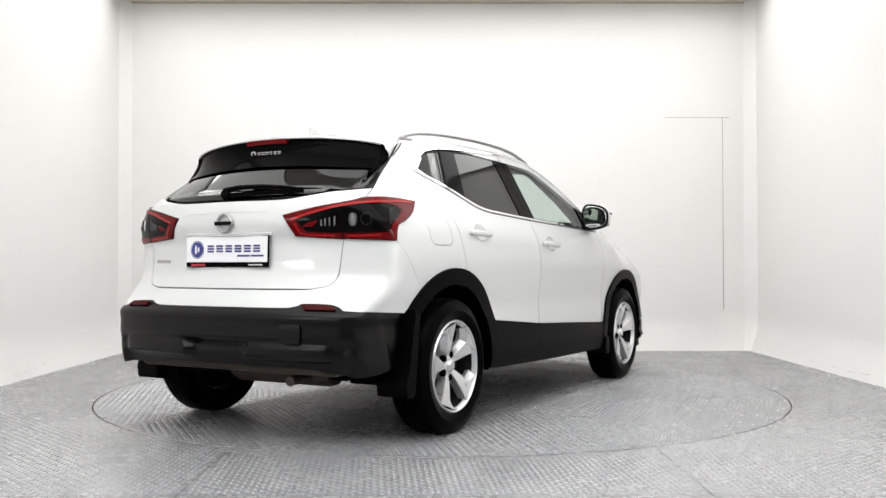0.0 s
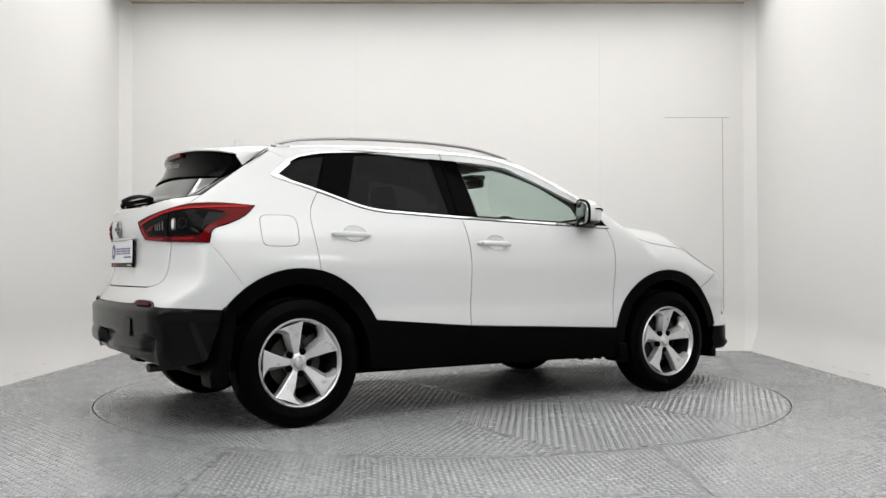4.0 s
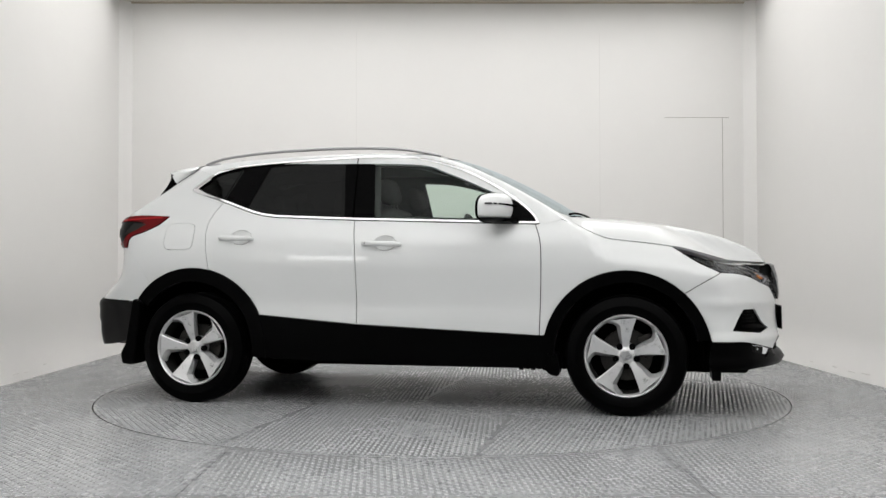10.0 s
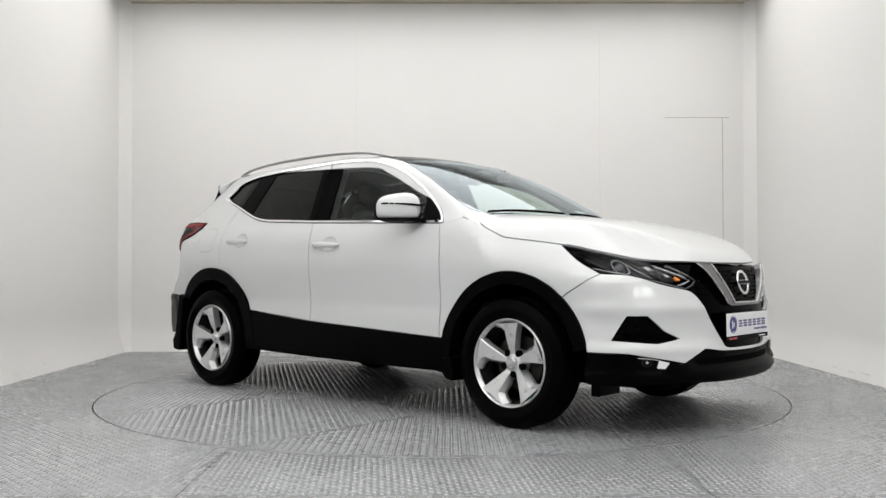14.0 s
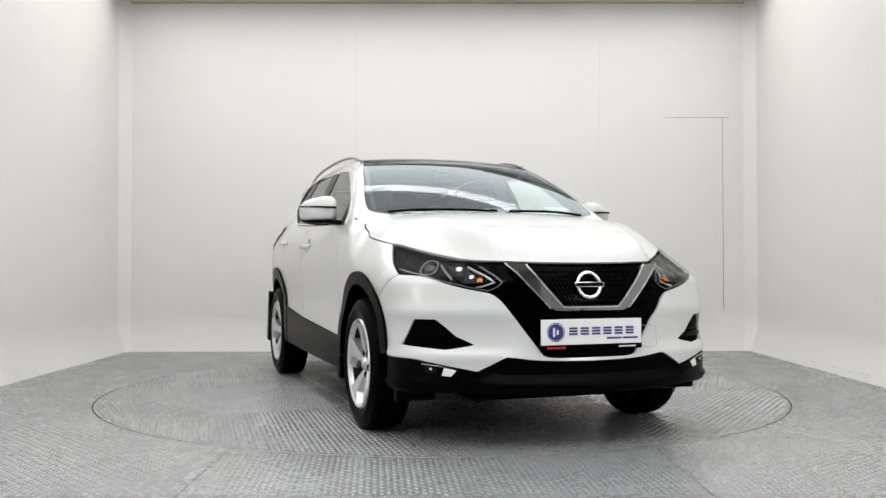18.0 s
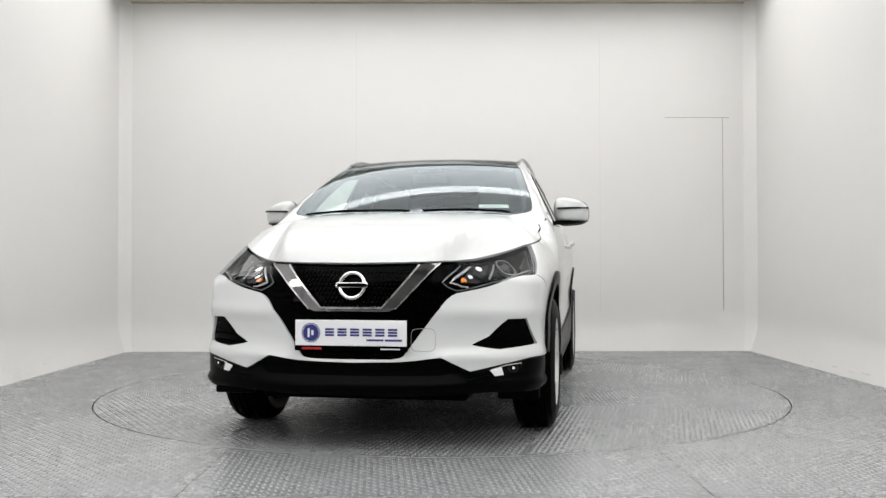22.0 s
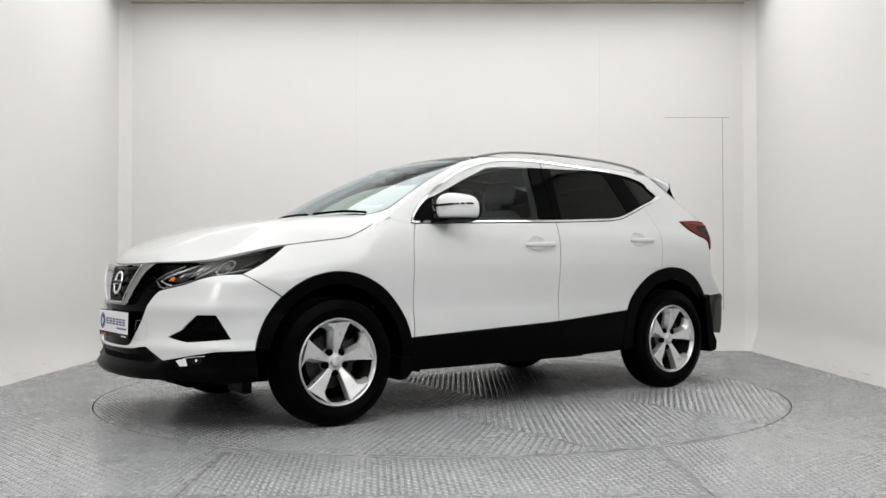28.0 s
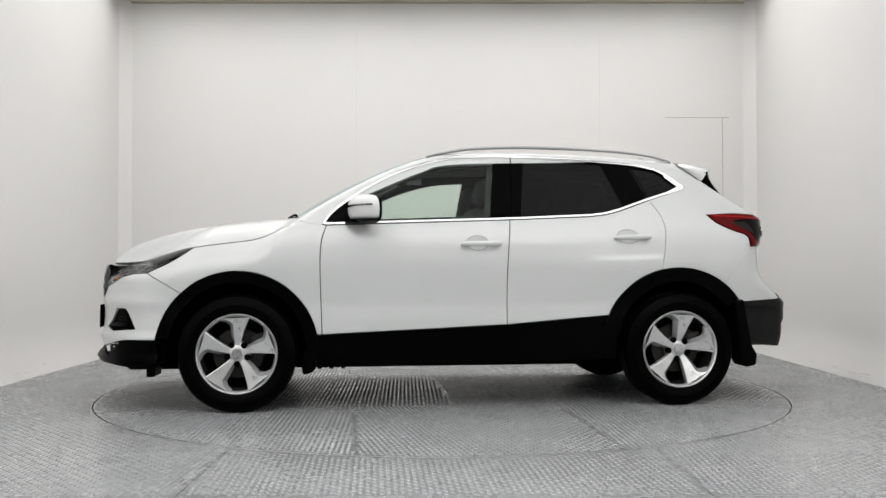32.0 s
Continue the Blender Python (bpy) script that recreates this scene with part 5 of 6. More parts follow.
skin("v_highlight", ribbon(rim_in, 0.007), "front", M_SATIN, grille, "pale ribbon for the highlight along the inner edge of the grille bar", both=False, step=0.02, off=0.016, gap=0.0, thick=0.006, lift=lambda u, v: 0.12 * (v - 0.64))
rim_out = cr([ahead(0.376, 0.844), ahead(0.288, 0.742), ahead(0.200, 0.650)]) + [ahead(0.200, 0.650)]
skin("v_highlight", ribbon(rim_out, 0.005), "front", M_SATIN, grille, "pale ribbon for the highlight along the outer edge of the grille bar", step=0.02, off=0.015, gap=0.0, thick=0.006, lift=lambda u, v: 0.12 * (v - 0.64))
# honeycomb mesh inside and below the V
for r in range(9):
    z = 0.665 + 0.020 * r
    ymax = 0.145 + (z - 0.655) * 0.80 - 0.01
    n = int(ymax / 0.02)
    for k in range(-n, n + 1):
        y = (k + 0.5 * (r % 2)) * 0.02
        if abs(y) < ymax and math.hypot(y, z - 0.757) > 0.085:
            u, v = ahead(y, z)
            skin("mesh_cell", oval(u, v, 0.0075, 0.0068, 6), "front", M_BLACK, grille, both=False, step=0.05, off=-0.004, gap=0.0, thick=0.008)
for z, y0, y1 in ((0.735, 0.345, 0.405), (0.705, 0.32, 0.40), (0.675, 0.30, 0.385), (0.645, 0.28, 0.37)):
    line = [ahead(y0, z), ahead((y0 + y1) / 2, z), ahead(y1, z)]
    skin("grille_slat", ribbon(line, 0.008), "front", M_GLOSSBLACK, grille, step=0.03, off=0.0, gap=0.0, thick=0.01)


def emblem(x, z, sgn, tilt, r=0.074, metal=M_CHROME):
    e = new("emblem")
    e.parent = car
    tagged(e, "plain chrome ring emblem with a cross bar")
    bm = bmesh.new()
    prof = [(r + 0.0085 * math.cos(a), 0.006 * math.sin(a)) for a in np.linspace(0, 2 * math.pi, 10, endpoint=False)]
    lathe(bm, prof, 48, close=True)
    part("emblem_ring", bm, metal, e, smooth=60)
    bm = bmesh.new()
    box(bm, (-r - 0.016, -0.004, -0.012), (r + 0.016, 0.009, 0.012), bevel=0.003)
    part("emblem_bar", bm, metal, e, smooth=40)
    bm = bmesh.new()
    box(bm, (-r - 0.012, 0.008, -0.0090), (r + 0.012, 0.0105, 0.0090), bevel=0.001)
    part("emblem_inlay", bm, M_SMOKE, e, "dark plain inlay")
    e.matrix_basis = pose(x, 0, z, 0, 0, -90 * sgn) @ pose(0, 0, 0, tilt, 0, 0)


emblem(NOSE(0.757) + 0.006, 0.757, 1, 12, 0.058)
# Rear emblem in rail grey, a darker reflection put into the chrome's colour.
emblem(TAIL(1.056) - 0.004, 1.052, -1, -3, 0.042, M_RAIL)


def plate(x_place, z, sgn, tilt, hgt=0.116):
    """Trade plate: white sheet with a navy roundel and plain bars in place of the words."""
    p = new("number_plate")
    p.parent = car
    tagged(p, "white dealer plate with navy roundel and bars in a black holder")
    w = 0.259
    bm = bmesh.new()
    box(bm, (-w - 0.004, 0.0, -hgt / 2 - 0.024), (w + 0.004, 0.010, hgt / 2 + 0.004), bevel=0.003)
    part("holder", bm, M_GLOSSBLACK, p, "black plate holder")
    bm = bmesh.new()
    box(bm, (-w, 0.009, -hgt / 2), (w, 0.0135, hgt / 2), bevel=0.002)
    part("sheet", bm, M_PLATE, p, "white plastic sheet")
    s = 1  # drawing: +x is to the reader's left
    bm = bmesh.new()
    lathe(bm, [(0.0005, 0.0145), (0.036, 0.0145), (0.038, 0.0142), (0.038, 0.0135)], 36, Matrix.Translation((s * 0.185, 0, 0.0)))
    part("roundel", bm, M_NAVY, p, "navy roundel")
    bm = bmesh.new()
    lathe(bm, [(0.0405, 0.0145), (0.044, 0.0145), (0.044, 0.0135), (0.0405, 0.0135)], 36, Matrix.Translation((s * 0.185, 0, 0.0)), close=True)
    part("roundel_ring", bm, M_NAVY, p)
    for dx, hh in ((0.010, 0.020), (-0.008, 0.011)):
        bm = bmesh.new()
        box(bm, (s * 0.185 + dx - 0.005, 0.0143, -hh), (s * 0.185 + dx + 0.005, 0.0155, hh))
        part("roundel_bar", bm, M_PLATE, p, "plain white bar")
    # six word blocks, each a stack of plain level bars
    for k in range(6):
        bm = bmesh.new()
        x = s * (0.122 - k * 0.0585)
        for z0 in (-0.013, 0.0, 0.013):
            box(bm, (x - 0.046, 0.0135, z0 - 0.0045 + 0.003), (x - 0.004, 0.0147, z0 + 0.0045 + 0.003))
        part("word_bar", bm, M_NAVY, p, "plain navy bars")
    for k in range(2):
        bm = bmesh.new()
        x = s * (-0.075 - k * 0.085)
        box(bm, (x - 0.078, 0.0135, -0.036), (x, 0.0145, -0.027))
        part("small_bar", bm, M_NAVY, p, "small plain navy bar")
    bm = bmesh.new()
    box(bm, (s * 0.135, 0.0099, -hgt / 2 - 0.018), (s * 0.228, 0.0108, -hgt / 2 - 0.008))
    part("strip_mark", bm, M_REDPRINT, p, "small red bar on the holder")
    bm = bmesh.new()
    box(bm, (s * -0.228, 0.0099, -hgt / 2 - 0.016), (s * -0.140, 0.0108, -hgt / 2 - 0.010))
    part("strip_mark", bm, M_WHITEPRINT, p, "small white bar on the holder")
    p.matrix_basis = pose(x_place, 0, z, 0, 0, -90 * sgn) @ pose(0, 0, 0, tilt, 0, 0)


plate(2.228, 0.543, 1, 1)
plate(-2.036, 0.926, -1, 1, 0.124)

# vents beside the bumper: a wing and a mesh in each
wing = loop([polar(1.953, 0.780, 0.515), polar(2.03, 0.69, 0.520), polar(2.075, 0.618, 0.512)], [polar(2.075, 0.618, 0.512), polar(2.118, 0.546, 0.489)], [polar(2.118, 0.546, 0.489), polar(2.06, 0.645, 0.492), polar(1.955, 0.778, 0.496)], [polar(1.955, 0.778, 0.496), polar(1.953, 0.780, 0.515)])
skin("vent_wing", wing, "front", M_GLOSSBLACK, car, "gloss black vent wing", step=0.03, off=-0.003, gap=0.001, thick=0.03)
for r in range(4):
    for k in range(7):
        u, v = polar(1.972 + 0.0125 * k, 0.757 - 0.0165 * k + 0.008 * (r % 2), 0.586 - 0.018 * r)
        if k < 6 - (r < 1) + (r > 2):
            skin("vent_cell", oval(u, v, 0.0085, 0.0075, 6), "front", M_BLACK, car, "black honeycomb cell of the vent", step=0.05, off=-0.010, gap=0.0, thick=0.006)

# fog lamps
FOGLAMP = loop([ahead(0.755, 0.404), ahead(0.68, 0.394), ahead(0.602, 0.374)], [ahead(0.602, 0.374), ahead(0.632, 0.340)], [ahead(0.632, 0.340), ahead(0.69, 0.346), ahead(0.748, 0.364)], [ahead(0.748, 0.364), ahead(0.755, 0.404)])
fogs = skin("fog_lamp", FOGLAMP, "front", M_SMOKE, car, "fog lamp with a bright strip in the lower bumper", step=0.02, off=0.006, gap=0.001, thick=0.01)
skin("fog_reflector", loop([ahead(0.660, 0.388), ahead(0.610, 0.373)], [ahead(0.610, 0.373), ahead(0.634, 0.344)], [ahead(0.634, 0.344), ahead(0.672, 0.348)], [ahead(0.672, 0.348), ahead(0.660, 0.388)]), "front", M_PLATE, fogs, "pale inner reflector", step=0.02, off=0.008, gap=0.001, thick=0.003)
skin("fog_ring", oval(*ahead(0.712, 0.377), 0.024, 0.019), "front", M_BARREL, fogs, "dark ring round the bulb", step=0.02, off=0.008, gap=0.0, thick=0.003, holes=(oval(*ahead(0.712, 0.377), 0.019, 0.015),))
skin("fog_bulb", oval(*ahead(0.712, 0.377), 0.007, 0.006, 12), "front", M_REFLECTOR, fogs, "small bright bulb cap", step=0.02, off=0.0085, gap=0.0, thick=0.003)
skin("fog_rim", ribbon(cr([ahead(0.745, 0.398), ahead(0.68, 0.390), ahead(0.612, 0.372)], 0.02), 0.003), "front", M_REFLECTOR, fogs, "thin bright upper rim", step=0.02, off=0.0085, gap=0.0, thick=0.002)
skin("fog_wing", loop([ahead(0.610, 0.352), ahead(0.52, 0.333)], [ahead(0.52, 0.333), ahead(0.56, 0.318), ahead(0.645, 0.328)], [ahead(0.645, 0.328), ahead(0.610, 0.352)]), "front", M_BLACK, car, "black trim beside the fog lamp", step=0.03, off=0.014, gap=0.0, thick=0.012)
# tow cover outline on the white bumper
TOW = oval(*ahead(0.325, 0.512), 0.052, 0.052, 32, 0.45)
skin("tow_cover", [tuple(q) for q in inset(TOW, 0.0)], "front", M_SEAM, car, "thin outline of a white tow cover", both=False, step=0.03, lift=bumper_form, off=0.0012, gap=0.0, thick=0.0, holes=([tuple(q) for q in inset(TOW, 0.0022)],))

# headlight insides
def lamp_bits():
    def on(name, poly, mat, off, label="", thick=0.008, holes=()):
        skin(name, poly, "front", mat, headlights, label, step=0.02, off=off, gap=0.0, thick=thick, holes=holes)
    on("projector_ring", oval(*ahead(0.668, 0.850), 0.044, 0.036, 30, 0.8), M_LAMPGREY, -0.016, "grey projector ring", holes=(oval(*ahead(0.668, 0.850), 0.038, 0.031, 30, 0.8),))
    place = lay([ahead(0.668, 0.850)], "front")
    nrm = body_normal(place)[0]
    for ob, sg in zip(headlights, (1, -1)):
        way = Vector((nrm[0], sg * nrm[1], nrm[2] * 0.4)).normalized()
        bm = bmesh.new()
        lathe(bm, [(0.0005, 0.026)] + [(0.033 * math.sin(a), 0.026 * math.cos(a)) for a in np.radians(np.linspace(12, 90, 9))] + [(0.033, -0.01)], 32,
              Matrix.Translation((place[0][0] - nrm[0] * 0.034, sg * (place[0][1] - nrm[1] * 0.034), place[0][2] - nrm[2] * 0.034)) @ Vector((0, 1, 0)).rotation_difference(way).to_matrix().to_4x4())
        part("projector_lens", bm, M_BALL, ob, "dark domed projector lens", smooth=60)
    on("reflector", loop([ahead(0.585, 0.868), ahead(0.520, 0.850)], [ahead(0.520, 0.850), ahead(0.490, 0.800), ahead(0.520, 0.772)], [ahead(0.520, 0.772), ahead(0.575, 0.790)], [ahead(0.575, 0.790), ahead(0.585, 0.868)]), M_BARREL, -0.022, "dark main beam bezel")
    on("reflector_cup", oval(*ahead(0.552, 0.822), 0.026, 0.026), M_SMOKE, -0.017)
    on("amber_bulb", oval(*ahead(0.497, 0.788), 0.012, 0.012), M_AMBER, -0.012, "amber turn bulb")
    on("light_guide", ribbon(cr([ahead(0.470, 0.850), ahead(0.425, 0.800), ahead(0.405, 0.772), ahead(0.430, 0.750), ahead(0.470, 0.733), ahead(0.60, 0.762), ahead(0.715, 0.806), polar(1.80, 0.80, 0.838)], 0.03) + [polar(1.80, 0.80, 0.838)], 0.0055), M_LAMPGREY, -0.008, "slim grey light guide")
    on("light_guide", ribbon(cr([ahead(0.510, 0.848), ahead(0.455, 0.795), ahead(0.440, 0.772), ahead(0.495, 0.752), ahead(0.52, 0.750)], 0.03) + [ahead(0.52, 0.750)], 0.006), M_SATIN, -0.008, "slim bright light guide")
    on("outer_reflector", ribbon([ahead(0.748, 0.895), ahead(0.742, 0.868), ahead(0.735, 0.846)], 0.010), M_BARREL, -0.020, "dark side reflector")
    on("outer_reflector", ribbon([ahead(0.610, 0.868), ahead(0.612, 0.840), ahead(0.606, 0.800)], 0.008), M_LAMPGREY, -0.020, "grey reflector fin")
    on("beam_facet", oval(*ahead(0.548, 0.842), 0.016, 0.011, 8), M_REFLECTOR, -0.014, "bright beam facet")
    on("beam_facet", oval(*ahead(0.520, 0.806), 0.012, 0.009, 6), M_REFLECTOR, -0.014, "bright beam facet")


lamp_bits()

# tail lights: bright red frame, smoked middle, clear bits
T_IN = loop([behind(0.395, 1.073), behind(0.62, 1.124), polar(-1.80, 0.745, 1.130), polar(-1.72, 0.775, 1.120)], [polar(-1.72, 0.775, 1.120), polar(-1.78, 0.79, 1.060), polar(-1.83, 0.79, 1.004)], [polar(-1.83, 0.79, 1.004), behind(0.62, 1.001), behind(0.455, 1.008)], [behind(0.455, 1.008), behind(0.395, 1.073)])
skin("tail_frame", TAIL_OUT,
     "rear", M_RED, tails, "bright red light frame", step=0.025, off=0.0092, gap=0.003, thick=0.004, holes=(T_IN,))
skin("tail_centre", T_IN, "rear", M_SMOKE, tails, "smoked clear lamp centre", step=0.025, off=0.0075, gap=0.0, thick=0.0)
def tail_bit(name, poly, mat, label, off=0.0095, **kw):
    skin(name, poly, "rear", mat, tails, label, step=0.02, off=off, gap=0.0, thick=0.003, **kw)


# light guides run round the red frame
tail_bit("light_guide", ribbon(cr([behind(0.385, 1.062), behind(0.50, 1.096), behind(0.62, 1.125), polar(-1.80, 0.745, 1.142), polar(-1.68, 0.79, 1.150), polar(-1.60, 0.81, 1.150)], 0.02), 0.010), M_RED_BRIGHT, "bright red light guide", 0.0125)
tail_bit("light_guide", ribbon(cr([behind(0.400, 1.045), behind(0.425, 1.000), behind(0.46, 0.992), behind(0.60, 0.988)], 0.02), 0.008), M_RED_BRIGHT, "bright red light guide", 0.0125)
tail_bit("light_guide", ribbon(cr([behind(0.640, 0.988), behind(0.70, 0.988), polar(-1.84, 0.785, 0.990)], 0.02), 0.009), M_RED_BRIGHT, "bright red light guide", 0.0125)
# lamps behind the smoked cover
tail_bit("stop_lamp", loop([behind(0.435, 1.028), behind(0.49, 1.030)], [behind(0.49, 1.030), behind(0.515, 1.056)], [behind(0.515, 1.056), behind(0.47, 1.048)], [behind(0.47, 1.048), behind(0.435, 1.028)]), M_RED, "red stop lamp")
for y0, z0, w, h in ((0.530, 1.046, 0.007, 0.030), (0.548, 1.048, 0.007, 0.036), (0.568, 1.050, 0.007, 0.040), (0.590, 1.054, 0.009, 0.044)):
    tail_bit("lamp_facet", oval(*behind(y0, z0), w / 2, h / 2, 12, 0.6), M_LAMPGREY, "grey lamp facet")
tail_bit("lamp_ring", oval(*behind(0.668, 1.060), 0.018, 0.030, 24, 0.7), M_LAMPGREY, "grey lamp ring")
tail_bit("lamp_glass", oval(*behind(0.668, 1.060), 0.009, 0.024, 20, 0.8), M_REFLECTOR, "bright clear lamp glass", 0.0115)
tail_bit("lamp_ring", oval(*behind(0.722, 1.062), 0.026, 0.028, 24), M_BARREL, "dark lamp ring", holes=(oval(*behind(0.722, 1.062), 0.022, 0.024, 24),))
skin("lamp_joint", ribbon([behind(0.625, 1.140), behind(0.622, 1.05), behind(0.618, 0.972)], 0.006), "rear", M_DARK, tails, "dark joint across the light", step=0.03, off=0.0135, gap=0.0, thick=0.0)
skin("lamp_blade", loop([polar(-1.775, 0.75, 1.116), polar(-1.70, 0.79, 1.112)], [polar(-1.70, 0.79, 1.112), polar(-1.745, 0.785, 1.070), polar(-1.800, 0.785, 1.045)], [polar(-1.800, 0.785, 1.045), polar(-1.815, 0.785, 1.026)], [polar(-1.815, 0.785, 1.026), polar(-1.80, 0.77, 1.070), polar(-1.775, 0.75, 1.116)]), "rear", M_BARREL, tails, "grey clear blade in the lamp", step=0.03, off=0.0100, gap=0.0, thick=0.002)

# rear reflectors, tow cover, model badge bars
skin("reflector", loop([behind(0.475, 0.664), behind(0.63, 0.662)], [behind(0.63, 0.662), behind(0.665, 0.638)], [behind(0.665, 0.638), behind(0.505, 0.640)], [behind(0.505, 0.640), behind(0.475, 0.664)]), "rear", M_RED_DARK, car, "red bumper reflector", step=0.03, off=0.0145, gap=0.002, thick=0.008)
TOWR = oval(*behind(-0.447, 0.533), 0.050, 0.044, 32, 0.3)
skin("tow_cover", TOWR, "rear", M_BUMPER, car, "black tow cover", both=False, step=0.03, off=0.0105, gap=0.0, thick=0.004)
# Badge bars too are rail grey, for chrome that mirrors something darker.
for k in range(8):
    bm = bmesh.new()
    y = 0.555 - k * 0.0175
    q = lay([behind(y, 0.868)], "rear")[0]
    box(bm, (-0.0065, -0.002, -0.009), (0.0065, 0.0, 0.009), Matrix.Translation(tuple(q - np.array([0.001, 0, 0]))) @ Matrix.Rotation(radians(90 - 20), 4, "Z"), bevel=0.0008)
    part("badge_bar", bm, M_RAIL, car, "small plain bar, chrome given the grey of its reflection")
# handle bar over the plate
skin("plate_lamp_bar", ribbon([behind(y, 0.999) for y in np.linspace(-0.27, 0.27, 15)], 0.012), "rear", M_PAINT, car, "white handle bar over the plate", both=False, step=0.03, off=0.012, gap=0.0, thick=0.02)
skin("gate_crease", ribbon(cr([behind(-0.30, 1.075), behind(-0.27, 1.10), behind(0.0, 1.105), behind(0.27, 1.10), behind(0.30, 1.075)], 0.02), 0.003), "rear", M_PAINT, car, "white pressed crease", both=False, step=0.03, off=0.002, gap=0.0, thick=0.002)

# rear wiper
bm = bmesh.new()
pw = [lay([behind(y, z)], "rear")[0] + np.array([-0.012, 0, 0.016]) for y, z in ((0.03, 1.196), (-0.06, 1.212), (-0.20, 1.212), (-0.32, 1.203), (-0.40, 1.194))]
sweep(bm, [tuple(q) for q in pw], lambda t: [((0.017 - 0.009 * t) * math.cos(a), (0.016 - 0.010 * t) * math.sin(a)) for a in np.linspace(0, 2 * math.pi, 10, endpoint=False)])
wiper = part("rear_wiper", bm, M_BLACK, car, "black rear wiper arm", smooth=50)
bm = bmesh.new()
pw = [lay([behind(y, z)], "rear")[0] + np.array([-0.012, 0, 0.004]) for y, z in ((-0.02, 1.186), (-0.15, 1.188), (-0.28, 1.191), (-0.42, 1.196))]
sweep(bm, [tuple(q) for q in pw], [(-0.006, -0.010), (0.006, -0.010), (0.006, 0.010), (-0.006, 0.010)])
part("wiper_blade", bm, M_DARK, wiper)
bm = bmesh.new()
q = lay([behind(0.02, 1.192)], "rear")[0]
lathe(bm, [(0.0005, 0.022), (0.020, 0.022), (0.025, 0.014), (0.028, 0.0)], 24, Matrix.Translation(tuple(q + np.array([-0.004, 0, 0]))) @ Matrix.Rotation(radians(90), 4, "Z") @ Matrix.Rotation(radians(20), 4, "X"))
part("wiper_cap", bm, M_BLACK, wiper, smooth=40)

# windscreen: dark border, wipers, paper, sensor housing
SB = whole(SCREEN_H)
skin("screen_border", SB, "top", M_GLOSSBLACK, car, "black printed windscreen border", both=False, step=0.05, off=-0.004, thick=0, gap=0.0, holes=([tuple(q) for q in inset(SB, 0.030)],))
for y0, y1 in ((-0.62, 0.02), (0.10, 0.60)):
    bm = bmesh.new()
    pts = []
    for t in np.linspace(0, 1, 10):
        y = y0 + (y1 - y0) * t
        x = 1.10 - 0.20 * y * y - 0.030 - 0.02 * math.sin(math.pi * t)
        q = lay([(x, y)], "top")[0]
        pts.append((q[0], q[1], q[2] + 0.012))
    sweep(bm, pts, lambda t: [((0.006 + 0.006 * abs(t - 0.4)) * math.cos(a), 0.007 * math.sin(a)) for a in np.linspace(0, 2 * math.pi, 8, endpoint=False)])
    part("front_wiper", bm, M_DARK, car, "black windscreen wiper", smooth=50)
skin("cowl", [(1.12, 0.0), (1.105, 0.3), (1.035, 0.56), (1.02, 0.56), (1.06, 0.25), (1.07, 0.0), (1.06, -0.25), (1.02, -0.56), (1.035, -0.56), (1.105, -0.3)], "top", M_BLACK, car, "black cowl under the windscreen", both=False, step=0.04, off=-0.012, thick=0.02)
bm = bmesh.new()
box(bm, (-0.0005, -0.088, -0.024), (0.0005, 0.088, 0.024), pose(0.895, 0.49, 1.195, 0, -62, 12))
part("paper_disc", bm, M_PAPER, car, "white paper behind the windscreen")

# ---- cabin ----
skin("headliner", whole(cr([(0.30, 0.0), (0.28, 0.56)]) + cr([(0.28, 0.56), (-1.5, 0.55)]) + cr([(-1.5, 0.55), (-1.5, 0.0)]) + [(-1.5, 0.0)]), "top", M_LINER, car, "grey cloth headliner", both=False, step=0.08, off=-0.045, thick=0)
skin("door_card", loop(GAP_A, BELT_F, BELT_R, GAP_C[:-1] + [ARCH_R[0]], ARCH_R + [CLAD[0]], CLAD), "side", M_TRIM, car, "dark door lining", step=0.06, off=-0.055, gap=0.0, thick=0)
skin("pillar_lining", PILLAR, "side", M_TRIM, car, "dark pillar lining", step=0.05, off=-0.035, gap=-0.02, thick=0, holes=([tuple(q) for q in inset(GF, 0.012)], [tuple(q) for q in inset(GR, 0.012)], [tuple(q) for q in inset(GQ, 0.006)]))
skin("rear_lining", [q for q in QUARTER], "side", M_TRIM, car, "dark rear side lining", step=0.06, off=-0.05, gap=0.012, thick=0)
for sg in (1, -1):
    bm = bmesh.new()
    sweep(bm, [(0.93, sg * 0.69, 1.12), (0.60, sg * 0.645, 1.30), (0.27, sg * 0.57, 1.475)], [(-0.022, -0.02), (0.03, -0.02), (0.03, 0.012), (-0.022, 0.012)])
    part("pillar_cover", bm, M_LINER, car, "grey windscreen pillar cover")
bm = bmesh.new()
prism(bm, [(1.02, 1.095), (0.80, 1.085), (0.62, 1.045), (0.54, 0.96), (0.56, 0.80), (0.70, 0.60), (1.02, 0.60)], 1.40, pose(0, -0.70, 0))
bmesh.ops.bevel(bm, geom=list(bm.edges), offset=0.03, segments=3, affect="EDGES", profile=0.5)
part("dashboard", bm, M_TRIM, car, "dark soft dashboard", smooth=40)
bm = bmesh.new()
box(bm, (0.50, -0.55, 1.00), (0.78, -0.20, 1.115), bevel=0.045, seg=4)
part("instrument_hood", bm, M_TRIM, car, smooth=50)
bm = bmesh.new()
lathe(bm, [(0.178 + 0.016 * math.cos(a), 0.016 * math.sin(a)) for a in np.linspace(0, 2 * math.pi, 10, endpoint=False)], 40, close=True)
